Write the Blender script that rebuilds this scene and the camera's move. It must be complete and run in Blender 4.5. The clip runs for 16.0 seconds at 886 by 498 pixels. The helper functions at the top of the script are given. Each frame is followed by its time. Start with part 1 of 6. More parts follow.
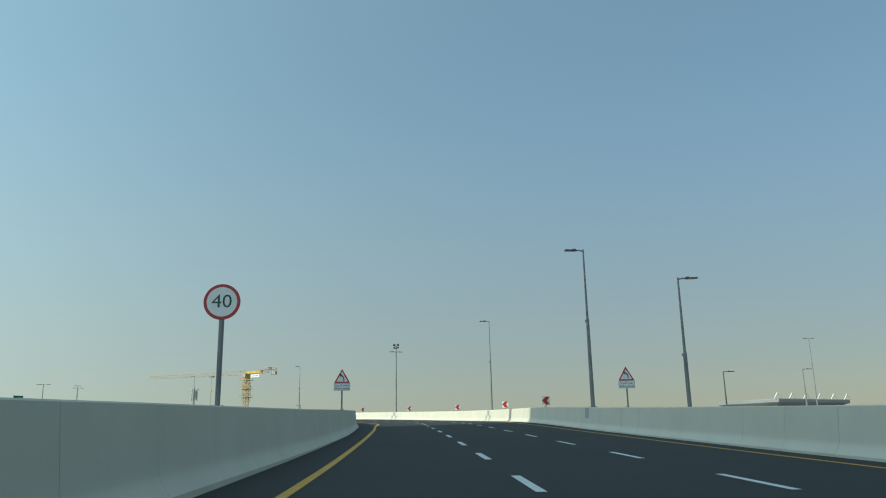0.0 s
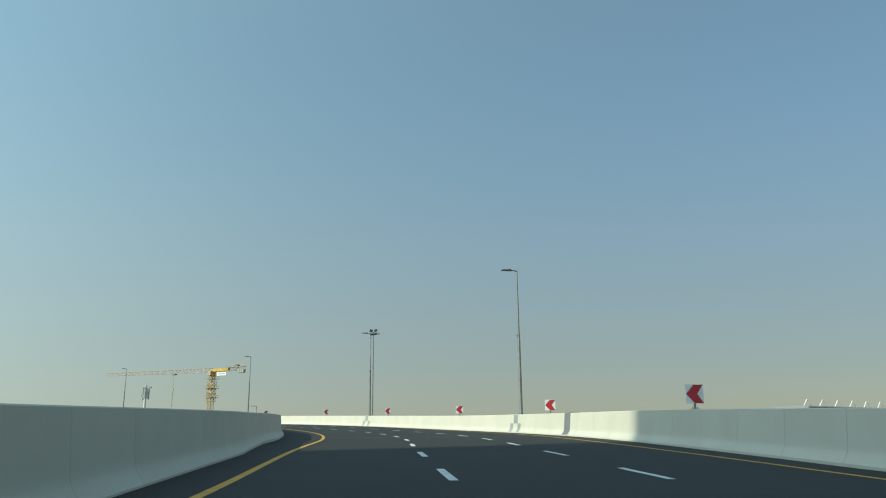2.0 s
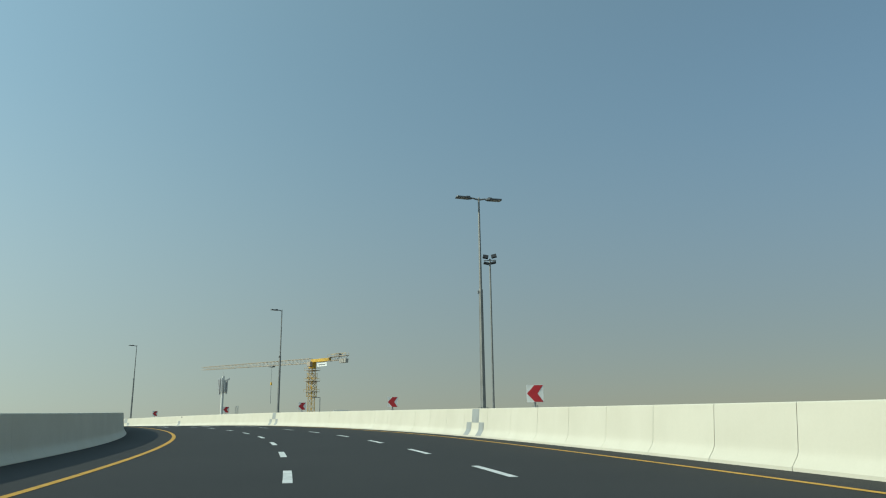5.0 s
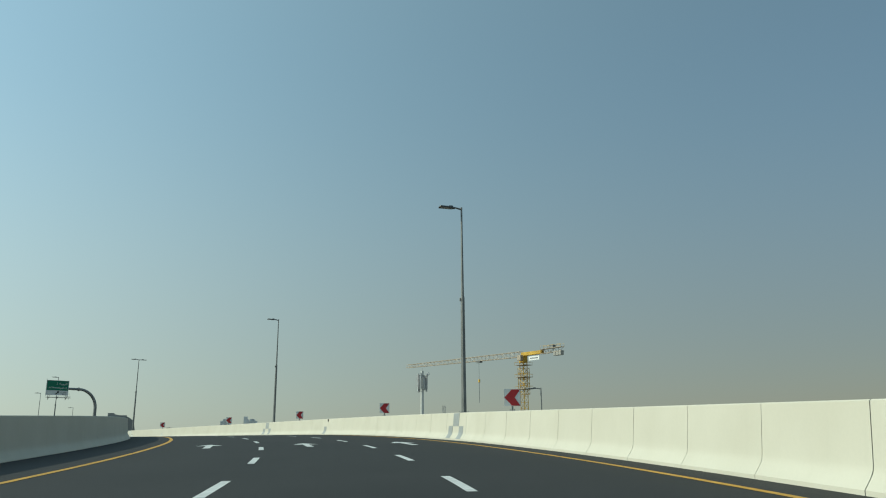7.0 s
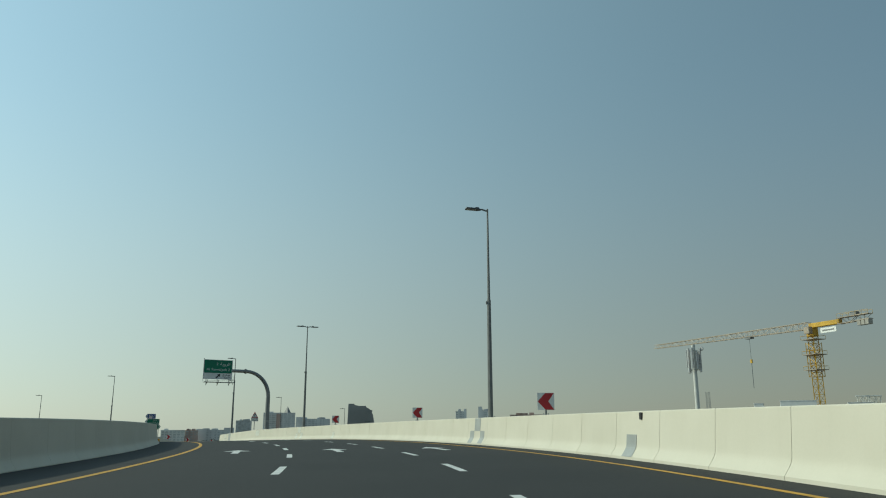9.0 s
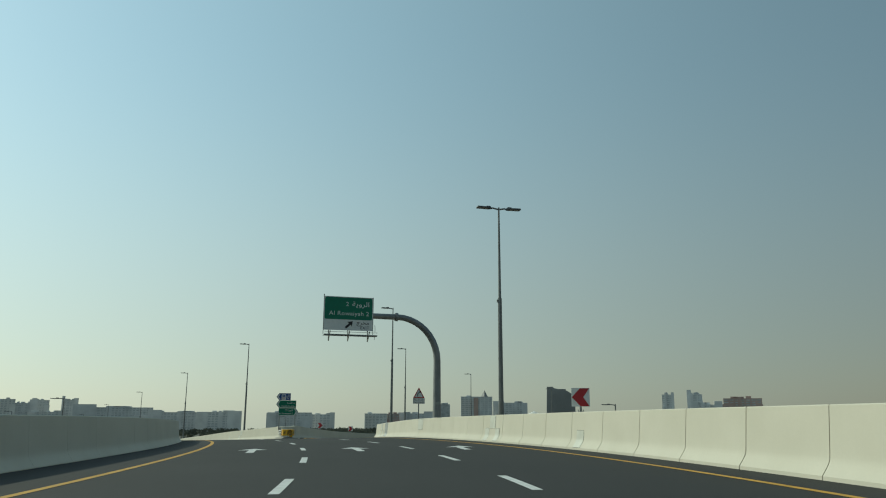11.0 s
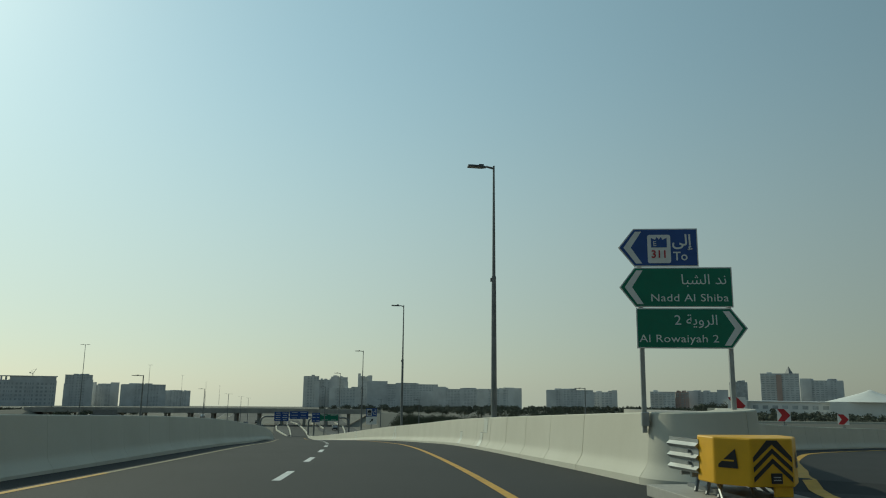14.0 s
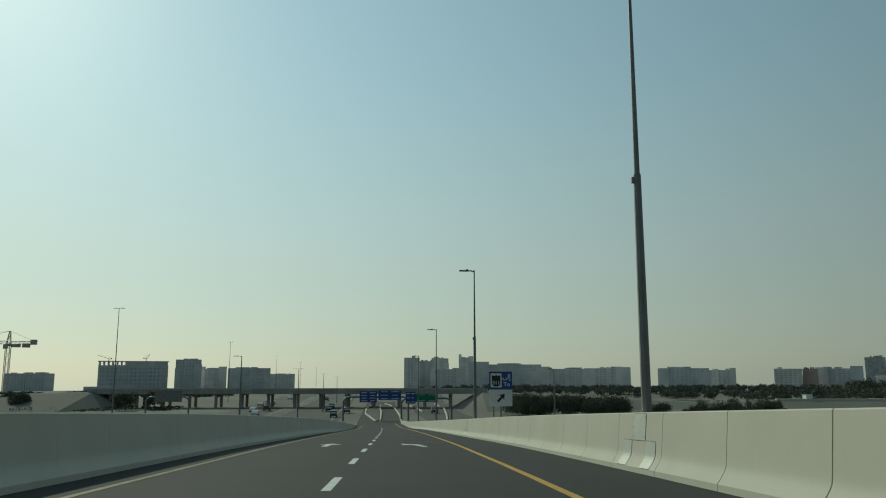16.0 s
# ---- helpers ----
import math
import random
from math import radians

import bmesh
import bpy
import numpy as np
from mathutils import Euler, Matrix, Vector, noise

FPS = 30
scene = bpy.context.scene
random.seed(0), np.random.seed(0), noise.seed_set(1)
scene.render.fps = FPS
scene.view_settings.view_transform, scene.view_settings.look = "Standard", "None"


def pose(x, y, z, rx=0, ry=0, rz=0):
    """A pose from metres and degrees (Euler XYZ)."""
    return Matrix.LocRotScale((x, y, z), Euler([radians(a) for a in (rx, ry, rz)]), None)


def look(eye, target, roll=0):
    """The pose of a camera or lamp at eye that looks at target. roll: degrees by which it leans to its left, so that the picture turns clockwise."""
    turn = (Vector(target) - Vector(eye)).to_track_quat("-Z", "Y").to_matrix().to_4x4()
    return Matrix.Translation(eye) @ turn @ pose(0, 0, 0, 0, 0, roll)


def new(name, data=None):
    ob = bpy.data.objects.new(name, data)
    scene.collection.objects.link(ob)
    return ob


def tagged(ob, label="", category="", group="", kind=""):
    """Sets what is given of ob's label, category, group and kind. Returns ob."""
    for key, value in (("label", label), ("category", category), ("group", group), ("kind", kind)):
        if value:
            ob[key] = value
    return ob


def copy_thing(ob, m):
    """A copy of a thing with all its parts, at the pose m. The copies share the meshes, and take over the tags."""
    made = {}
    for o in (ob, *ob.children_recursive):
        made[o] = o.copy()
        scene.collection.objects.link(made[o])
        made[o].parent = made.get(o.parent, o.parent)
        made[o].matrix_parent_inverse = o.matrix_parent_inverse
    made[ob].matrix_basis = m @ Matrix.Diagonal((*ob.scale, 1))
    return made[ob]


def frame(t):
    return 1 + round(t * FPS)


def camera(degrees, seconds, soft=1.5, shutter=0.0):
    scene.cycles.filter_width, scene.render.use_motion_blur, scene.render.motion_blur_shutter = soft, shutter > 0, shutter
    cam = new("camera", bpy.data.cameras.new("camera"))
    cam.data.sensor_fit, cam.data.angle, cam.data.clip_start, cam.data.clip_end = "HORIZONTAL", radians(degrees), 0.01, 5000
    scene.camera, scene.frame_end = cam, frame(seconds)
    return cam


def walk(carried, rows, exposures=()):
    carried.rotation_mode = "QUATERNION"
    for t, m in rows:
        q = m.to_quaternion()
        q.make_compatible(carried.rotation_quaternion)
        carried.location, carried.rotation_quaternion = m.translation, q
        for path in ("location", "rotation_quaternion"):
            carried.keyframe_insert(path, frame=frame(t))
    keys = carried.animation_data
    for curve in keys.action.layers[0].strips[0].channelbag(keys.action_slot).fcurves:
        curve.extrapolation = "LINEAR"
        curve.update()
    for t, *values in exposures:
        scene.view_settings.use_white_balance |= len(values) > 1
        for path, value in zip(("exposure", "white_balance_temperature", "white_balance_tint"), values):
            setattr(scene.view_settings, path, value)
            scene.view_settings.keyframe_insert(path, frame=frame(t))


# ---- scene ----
cam = camera(60.14, 16.0, soft=1.1)
# seconds, place, yaw, pitch, roll
PATH = [
    (0, 0.00, 0.00, 0.000, 0.23, 13.94, -1.09),
    (0.5, -0.41, 8.92, 0.292, 0.03, 14.08, -0.85),
    (1, -0.78, 17.90, 0.602, -0.27, 14.16, -0.61),
    (1.5, -1.09, 26.99, 0.922, -0.66, 14.20, -0.62),
    (2, -1.35, 36.24, 1.255, -0.91, 14.24, -0.40),
    (2.5, -1.58, 45.75, 1.600, -0.91, 14.24, -0.32),
    (3, -1.84, 55.58, 1.951, -0.51, 14.17, -0.60),
    (3.5, -2.25, 65.73, 2.291, 0.58, 13.98, -0.81),
    (4, -2.93, 76.12, 2.602, 2.27, 13.78, -0.80),
    (4.5, -4.02, 86.59, 2.898, 4.82, 13.78, -0.71),
    (5, -5.66, 96.98, 3.219, 8.17, 13.99, -0.60),
    (5.5, -7.93, 107.17, 3.567, 11.95, 14.09, -0.53),
    (6, -10.87, 117.12, 3.924, 15.83, 14.12, -0.42),
    (6.5, -14.48, 126.86, 4.287, 19.76, 14.15, -0.31),
    (7, -18.79, 136.44, 4.653, 23.71, 14.11, -0.37),
    (7.5, -23.85, 145.83, 5.013, 27.86, 14.04, -0.40),
    (8, -29.68, 154.96, 5.360, 32.18, 13.90, -0.34),
    (8.5, -36.27, 163.73, 5.681, 36.55, 13.72, -0.18),
    (9, -43.55, 172.05, 5.961, 40.74, 13.44, -0.10),
    (9.5, -51.43, 179.85, 6.175, 44.72, 13.05, -0.05),
    (10, -59.84, 187.13, 6.314, 48.43, 12.69, 0.06),
    (10.5, -68.73, 193.89, 6.394, 51.85, 12.44, 0.14),
    (11, -78.05, 200.17, 6.437, 55.12, 12.29, 0.20),
    (11.5, -87.79, 205.96, 6.445, 58.43, 12.06, 0.15),
    (12, -97.97, 211.21, 6.400, 61.95, 11.77, 0.18),
    (12.5, -108.62, 215.88, 6.292, 65.55, 11.48, 0.27),
    (13, -119.74, 219.96, 6.120, 69.10, 11.22, 0.52),
    (13.5, -131.33, 223.42, 5.881, 72.43, 10.90, 0.63),
    (14, -143.36, 226.31, 5.564, 75.44, 10.57, 0.65),
    (14.5, -155.83, 228.68, 5.164, 77.96, 10.24, 0.60),
    (15, -168.72, 230.60, 4.668, 80.02, 9.85, 0.43),
    (15.5, -182.02, 232.16, 4.069, 81.58, 9.52, 0.25),
    (16, -195.73, 233.46, 3.374, 82.73, 9.20, -0.01),
]
walk(cam, [(t, pose(x, y, z, 0, 0, yaw) @ pose(0, 0, 0, 90 + pitch) @ pose(0, 0, 0, 0, 0, roll))
           for t, x, y, z, yaw, pitch, roll in PATH],
     exposures=[(0, 0.68, 6000, -6), (1.5, 0.66, 6010, -6), (3, 0.55, 6020, -6), (5.5, 0.37, 6040, -6), (7, 0.25, 6070, -6), (9, 0.06, 6140, -7), (11.5, -0.17, 6280, -8), (13.5, -0.37, 6290, -9), (16, -0.60, 6280, -11)])

from mathutils.bvhtree import BVHTree

# ---------------------------------------------------------------- light
SUN_AZ, SUN_EL = 241.5, 31.5  # clockwise from +y, above the horizon
world = bpy.data.worlds.new("world")
scene.world = world
world.use_nodes = True
wn = world.node_tree.nodes
sky = wn.new("ShaderNodeTexSky")
sky.sky_type, sky.sun_disc = "NISHITA", False
sky.sun_elevation, sky.sun_rotation = radians(SUN_EL), radians(SUN_AZ)
sky.altitude, sky.air_density, sky.dust_density, sky.ozone_density = 0.0, 1.0, 0.5, 1.0
haze = wn.new("ShaderNodeMix")
haze.data_type = "RGBA"
# the haze thickens towards the horizon
tc = wn.new("ShaderNodeTexCoord")
sep = wn.new("ShaderNodeSeparateXYZ")
low = wn.new("ShaderNodeMapRange")
low.interpolation_type = "SMOOTHERSTEP"
low.inputs["From Min"].default_value, low.inputs["From Max"].default_value = -0.05, 0.55
low.inputs["To Min"].default_value, low.inputs["To Max"].default_value = 0.82, 0.42
world.node_tree.links.new(tc.outputs["Generated"], sep.inputs[0])
world.node_tree.links.new(sep.outputs["Z"], low.inputs["Value"])
world.node_tree.links.new(low.outputs["Result"], haze.inputs[0])
# and is brighter on the sun's side
side = wn.new("ShaderNodeVectorMath")
side.operation = "DOT_PRODUCT"
side.inputs[1].default_value = (math.sin(radians(SUN_AZ)) * 0.853, math.cos(radians(SUN_AZ)) * 0.853, 0.522)
gain = wn.new("ShaderNodeMath")
gain.operation = "MULTIPLY_ADD"
gain.inputs[1].default_value, gain.inputs[2].default_value = 0.5, 1.15
glow = wn.new("ShaderNodeMath")
glow.operation = "MULTIPLY_ADD"
glow.inputs[2].default_value = 0.96
tone = wn.new("ShaderNodeVectorMath")
tone.operation = "SCALE"
shift = wn.new("ShaderNodeMix")
shift.data_type = "RGBA"
shift.inputs[6].default_value, shift.inputs[7].default_value = (2.76, 2.79, 2.53, 1), (2.22, 2.96, 3.06, 1)
rise = wn.new("ShaderNodeMapRange")
rise.interpolation_type = "SMOOTHSTEP"
rise.inputs["From Min"].default_value, rise.inputs["From Max"].default_value = 0.0, 0.5
world.node_tree.links.new(sep.outputs["Z"], rise.inputs["Value"])
world.node_tree.links.new(rise.outputs["Result"], shift.inputs[0])
world.node_tree.links.new(shift.outputs[2], tone.inputs[0])
world.node_tree.links.new(tc.outputs["Generated"], side.inputs[0])
world.node_tree.links.new(side.outputs["Value"], gain.inputs[0])
world.node_tree.links.new(gain.outputs[0], glow.inputs[0])
world.node_tree.links.new(side.outputs["Value"], glow.inputs[1])
world.node_tree.links.new(glow.outputs[0], tone.inputs["Scale"])
world.node_tree.links.new(tone.outputs["Vector"], haze.inputs[7])
world.node_tree.links.new(sky.outputs["Color"], haze.inputs[6])
wn["Background"].inputs["Strength"].default_value = 0.10
# the whole veil brightens steeply towards the sun
slope = wn.new("ShaderNodeMath")
slope.operation = "MULTIPLY_ADD"
slope.inputs[1].default_value, slope.inputs[2].default_value = 0.34, 0.13
bend = wn.new("ShaderNodeMath")
bend.operation = "MULTIPLY"
lift = wn.new("ShaderNodeMath")
lift.operation = "POWER"
lift.inputs[0].default_value = 2.0
veil = wn.new("ShaderNodeVectorMath")
veil.operation = "SCALE"
world.node_tree.links.new(side.outputs["Value"], slope.inputs[0])
world.node_tree.links.new(slope.outputs[0], bend.inputs[0])
world.node_tree.links.new(side.outputs["Value"], bend.inputs[1])
world.node_tree.links.new(bend.outputs[0], lift.inputs[1])
world.node_tree.links.new(haze.outputs[2], veil.inputs[0])
world.node_tree.links.new(lift.outputs[0], veil.inputs["Scale"])
# dust turns the horizon away from the sun a little rosy
away = wn.new("ShaderNodeMapRange")
away.inputs["From Min"].default_value, away.inputs["From Max"].default_value = 0.15, -0.55
near_rim = wn.new("ShaderNodeMapRange")
near_rim.inputs["From Min"].default_value, near_rim.inputs["From Max"].default_value = 0.38, 0.06
rosy = wn.new("ShaderNodeMath")
rosy.operation = "MULTIPLY"
blush = wn.new("ShaderNodeMix")
blush.data_type, blush.blend_type = "RGBA", "MULTIPLY"
blush.inputs[7].default_value = (1.11, 1.01, 0.97, 1)
world.node_tree.links.new(side.outputs["Value"], away.inputs["Value"])
world.node_tree.links.new(sep.outputs["Z"], near_rim.inputs["Value"])
world.node_tree.links.new(away.outputs["Result"], rosy.inputs[0])
world.node_tree.links.new(near_rim.outputs["Result"], rosy.inputs[1])
world.node_tree.links.new(rosy.outputs[0], blush.inputs[0])
world.node_tree.links.new(veil.outputs["Vector"], blush.inputs[6])
world.node_tree.links.new(blush.outputs[2], wn["Background"].inputs["Color"])
sun = new("sun", bpy.data.lights.new("sun", "SUN"))
sun.data.energy, sun.data.angle, sun.data.color = 2.6, radians(0.5), (1.0, 0.90, 0.72)
sd = Vector((math.sin(radians(SUN_AZ)) * math.cos(radians(SUN_EL)), math.cos(radians(SUN_AZ)) * math.cos(radians(SUN_EL)), math.sin(radians(SUN_EL))))
sun.matrix_world = look(sd * 100, (0, 0, 0))


# ---------------------------------------------------------------- materials
def material(name, color, rough=0.8, metal=0.0, vary=0.15, scale=1.0, bump=0.1, fine=40.0, tint=None, piece=0.0, stain=0.0, gloss=0.5):
    """A surface with broad and fine variation; tint is a second colour that the broad variation leans to."""
    m = bpy.data.materials.new(name)
    m.use_nodes = True
    nt, bsdf = m.node_tree, m.node_tree.nodes["Principled BSDF"]
    bsdf.inputs["Roughness"].default_value, bsdf.inputs["Metallic"].default_value = rough, metal
    bsdf.inputs["Specular IOR Level"].default_value = gloss
    tc = nt.nodes.new("ShaderNodeNewGeometry")

    def noise_at(s, detail=4.0):
        n = nt.nodes.new("ShaderNodeTexNoise")
        n.inputs["Scale"].default_value, n.inputs["Detail"].default_value = s, detail
        nt.links.new(tc.outputs["Position"], n.inputs["Vector"])
        return n.outputs["Fac"]

    big, small = noise_at(scale), noise_at(fine, 2.0)
    other = tint or tuple(c * (1 - 2 * vary) for c in color)
    mix = nt.nodes.new("ShaderNodeMix")
    mix.data_type = "RGBA"
    mix.inputs[6].default_value, mix.inputs[7].default_value = (*color, 1), (*other, 1)
    ramp = nt.nodes.new("ShaderNodeMapRange")
    ramp.inputs["From Min"].default_value, ramp.inputs["From Max"].default_value = 0.35, 0.7
    nt.links.new(big, ramp.inputs["Value"])
    nt.links.new(ramp.outputs["Result"], mix.inputs[0])
    hsv = nt.nodes.new("ShaderNodeHueSaturation")
    nt.links.new(mix.outputs[2], hsv.inputs["Color"])
    val = nt.nodes.new("ShaderNodeMath")
    val.operation = "MULTIPLY_ADD"
    nt.links.new(small, val.inputs[0])
    val.inputs[1].default_value, val.inputs[2].default_value = vary * 1.2, 1 - vary * 0.6
    last = val.outputs[0]
    if piece:
        info = nt.nodes.new("ShaderNodeObjectInfo")
        pm = nt.nodes.new("ShaderNodeMath")
        pm.operation = "MULTIPLY_ADD"
        nt.links.new(info.outputs["Random"], pm.inputs[0])
        pm.inputs[1].default_value, pm.inputs[2].default_value = piece, 1 - piece / 2
        pm2 = nt.nodes.new("ShaderNodeMath")
        pm2.operation = "MULTIPLY"
        nt.links.new(pm.outputs[0], pm2.inputs[0])
        nt.links.new(last, pm2.inputs[1])
        last = pm2.outputs[0]
    if stain:
        # upright streaks of dust and rain
        mp = nt.nodes.new("ShaderNodeMapping")
        mp.inputs["Scale"].default_value = (5.0, 5.0, 0.35)
        nt.links.new(tc.outputs["Position"], mp.inputs["Vector"])
        sn = nt.nodes.new("ShaderNodeTexNoise")
        sn.inputs["Scale"].default_value, sn.inputs["Detail"].default_value = 1.0, 5.0
        nt.links.new(mp.outputs["Vector"], sn.inputs["Vector"])
        sr = nt.nodes.new("ShaderNodeMapRange")
        sr.inputs["From Min"].default_value, sr.inputs["From Max"].default_value = 0.5, 0.75
        sr.inputs["To Min"].default_value, sr.inputs["To Max"].default_value = 1.0, 1.0 - stain
        nt.links.new(sn.outputs["Fac"], sr.inputs["Value"])
        sm = nt.nodes.new("ShaderNodeMath")
        sm.operation = "MULTIPLY"
        nt.links.new(sr.outputs["Result"], sm.inputs[0])
        nt.links.new(last, sm.inputs[1])
        last = sm.outputs[0]
    nt.links.new(last, hsv.inputs["Value"])
    nt.links.new(hsv.outputs["Color"], bsdf.inputs["Base Color"])
    if bump:
        b = nt.nodes.new("ShaderNodeBump")
        b.inputs["Strength"].default_value, b.inputs["Distance"].default_value = bump, 0.02
        nt.links.new(small, b.inputs["Height"])
        nt.links.new(b.outputs["Normal"], bsdf.inputs["Normal"])
    return m


ASPHALT = material("asphalt", (0.034, 0.034, 0.0335), 0.85, vary=0.18, scale=0.25, bump=0.35, fine=60.0, tint=(0.028, 0.0285, 0.0285), gloss=0.32)
OLD_ASPHALT = material("old_asphalt", (0.075, 0.075, 0.07), 0.9, vary=0.2, scale=0.05, bump=0.2, fine=20.0)
CONCRETE = material("painted_concrete", (0.615, 0.585, 0.495), 0.8, vary=0.04, scale=0.6, bump=0.03, fine=18.0, tint=(0.575, 0.545, 0.455), gloss=0.25, piece=0.03, stain=0.012)
BARE = material("bare_concrete", (0.42, 0.40, 0.36), 0.9, vary=0.15, scale=0.3, bump=0.25, fine=12.0, stain=0.15)
JOINT = material("joint_filler", (0.10, 0.10, 0.095), 0.95, vary=0.2)
WHITE_LINE = material("white_road_paint", (0.72, 0.72, 0.70), 0.7, vary=0.12, scale=4.0, bump=0.2, fine=50.0)
FADED_LINE = material("faded_yellow_paint", (0.27, 0.235, 0.14), 0.75, vary=0.2, scale=2.0, bump=0.2, fine=50.0)
RUMBLE = material("worn_grey_paint", (0.10, 0.10, 0.097), 0.8, vary=0.25, scale=3.0, bump=0.2, fine=50.0)
YELLOW_LINE = material("yellow_road_paint", (0.62, 0.34, 0.035), 0.7, vary=0.12, scale=3.0, bump=0.2, fine=50.0)
SAND = material("sand", (0.24, 0.228, 0.195), 0.95, vary=0.2, scale=0.02, bump=0.3, fine=1.5, tint=(0.18, 0.172, 0.148), gloss=0.1)
STEEL = material("galvanised_steel", (0.40, 0.41, 0.40), 0.5, 0.55, vary=0.12, scale=3.0, bump=0.05, fine=30.0)
MAST_STEEL = material("weathered_mast_steel", (0.235, 0.24, 0.235), 0.55, 0.35, vary=0.12, scale=1.5, bump=0.04, fine=20.0, stain=0.1)
PALE_POLE = material("pale_painted_pole", (0.60, 0.60, 0.57), 0.6, vary=0.06, scale=1.0, bump=0.02)
DARK_STEEL = material("grey_painted_steel", (0.20, 0.21, 0.215), 0.5, 0.3, vary=0.1, scale=2.0, bump=0.03)
POST_GREY = material("grey_coated_steel", (0.27, 0.275, 0.275), 0.38, 0.35, vary=0.12, scale=1.2, bump=0.03, fine=15.0, stain=0.15)
LAMP_GREY = material("lamp_housing", (0.11, 0.115, 0.12), 0.45, 0.3, vary=0.08, scale=6.0, bump=0.02)
LENS = material("lamp_lens", (0.34, 0.31, 0.27), 0.35, vary=0.08, scale=8.0, bump=0.0)
PLATE = material("grey_cover_plate", (0.36, 0.375, 0.37), 0.55, 0.2, vary=0.07, scale=2.0, bump=0.04)
PALE_PLATE = material("pale_cover_plate", (0.60, 0.60, 0.53), 0.5, 0.1, vary=0.06, scale=2.0, bump=0.04)
SIGN_WHITE = material("reflective_white", (0.78, 0.78, 0.76), 0.4, vary=0.04, scale=5.0, bump=0.0)
SIGN_RED = material("reflective_red", (0.45, 0.02, 0.03), 0.4, vary=0.06, scale=5.0, bump=0.0)
SIGN_GREEN = material("reflective_green", (0.0, 0.17, 0.095), 0.4, vary=0.06, scale=5.0, bump=0.0)
SIGN_DARK_GREEN = material("dark_green_film", (0.01, 0.055, 0.035), 0.4, vary=0.06, scale=5.0, bump=0.0)
SIGN_BLUE = material("reflective_blue", (0.018, 0.075, 0.29), 0.4, vary=0.06, scale=5.0, bump=0.0)
SIGN_BLACK = material("sign_black", (0.018, 0.018, 0.02), 0.5, vary=0.1, bump=0.0)
SIGN_BACK = material("bare_aluminium", (0.5, 0.5, 0.5), 0.45, 0.7, vary=0.08, scale=3.0, bump=0.0)
CRANE_YELLOW = material("crane_yellow", (0.60, 0.36, 0.03), 0.6, vary=0.15, scale=0.6, bump=0.05)
CRANE_PALE = material("crane_pale_steel", (0.38, 0.32, 0.25), 0.6, 0.2, vary=0.12, scale=0.5, bump=0.05)
CRANE_GREY = material("crane_grey_steel", (0.46, 0.46, 0.44), 0.6, 0.1, vary=0.12, scale=0.5, bump=0.05)
CUSHION = material("yellow_plastic", (0.80, 0.42, 0.01), 0.45, vary=0.06, scale=3.0, bump=0.02)
# glazing lightened well past dark glass; distance haze is put into its colour
GLASS = material("haze_paled_window", (0.53, 0.55, 0.555), 0.4, 0.0, vary=0.2, scale=0.2, bump=0.0)
BARK = material("bark", (0.14, 0.10, 0.07), 0.95, vary=0.2, scale=2.0, bump=0.4)
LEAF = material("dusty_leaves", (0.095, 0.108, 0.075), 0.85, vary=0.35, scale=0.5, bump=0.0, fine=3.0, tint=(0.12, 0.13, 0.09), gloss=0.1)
# paler copy of the leaves, with distance haze put into the colour
FAR_LEAF = material("haze_paled_far_leaves", (0.12, 0.13, 0.10), 0.9, vary=0.3, scale=0.1, bump=0.0, fine=2.0, tint=(0.13, 0.135, 0.105), gloss=0.1)
# next two walls lightened in base colour to stand in for distance haze
WALL_GREY = material("haze_paled_grey_render", (0.70, 0.705, 0.70), 0.85, vary=0.1, scale=0.05, bump=0.1, fine=2.0)
WALL_PALE = material("haze_paled_render", (0.79, 0.785, 0.76), 0.85, vary=0.1, scale=0.05, bump=0.1, fine=2.0)
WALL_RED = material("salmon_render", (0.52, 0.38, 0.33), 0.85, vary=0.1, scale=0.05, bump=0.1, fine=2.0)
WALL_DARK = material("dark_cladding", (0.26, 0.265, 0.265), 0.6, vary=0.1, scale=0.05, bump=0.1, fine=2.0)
TENT = material("white_membrane", (0.80, 0.79, 0.74), 0.7, vary=0.04, scale=0.1, bump=0.05)
RUBBER = material("tyre_rubber", (0.02, 0.02, 0.02), 0.85, vary=0.1)
CAR_WHITE = material("white_car_paint", (0.75, 0.75, 0.74), 0.25, vary=0.03, bump=0.0)
CAR_DARK = material("dark_car_paint", (0.06, 0.065, 0.07), 0.25, vary=0.05, bump=0.0)


# ---------------------------------------------------------------- building blocks
def mesh_of(name, bm, mat, smooth=False):
    me = bpy.data.meshes.new(name)
    bmesh.ops.recalc_face_normals(bm, faces=bm.faces)
    bm.to_mesh(me)
    bm.free()
    me.materials.append(mat)
    if smooth:
        for p in me.polygons:
            p.use_smooth = True
        me.set_sharp_from_angle(angle=radians(32))
    return me


def part(name, bm, mat, parent=None, label="", smooth=False):
    ob = new(name, mesh_of(name, bm, mat, smooth))
    ob.parent = parent
    return tagged(ob, label)


def thing(name, m, label, category, group="", kind=""):
    ob = new(name)
    ob.empty_display_size = 0.2
    ob.matrix_world = m
    return tagged(ob, label, category, group, kind)


def box(bm, cx, cy, cz, sx, sy, sz, turn=None):
    """A box by its centre and sizes."""
    m = Matrix.Translation((cx, cy, cz))
    if turn:
        m = m @ turn
    bmesh.ops.create_cube(bm, size=1.0, matrix=m @ Matrix.Diagonal((sx, sy, sz, 1)))
    return bm


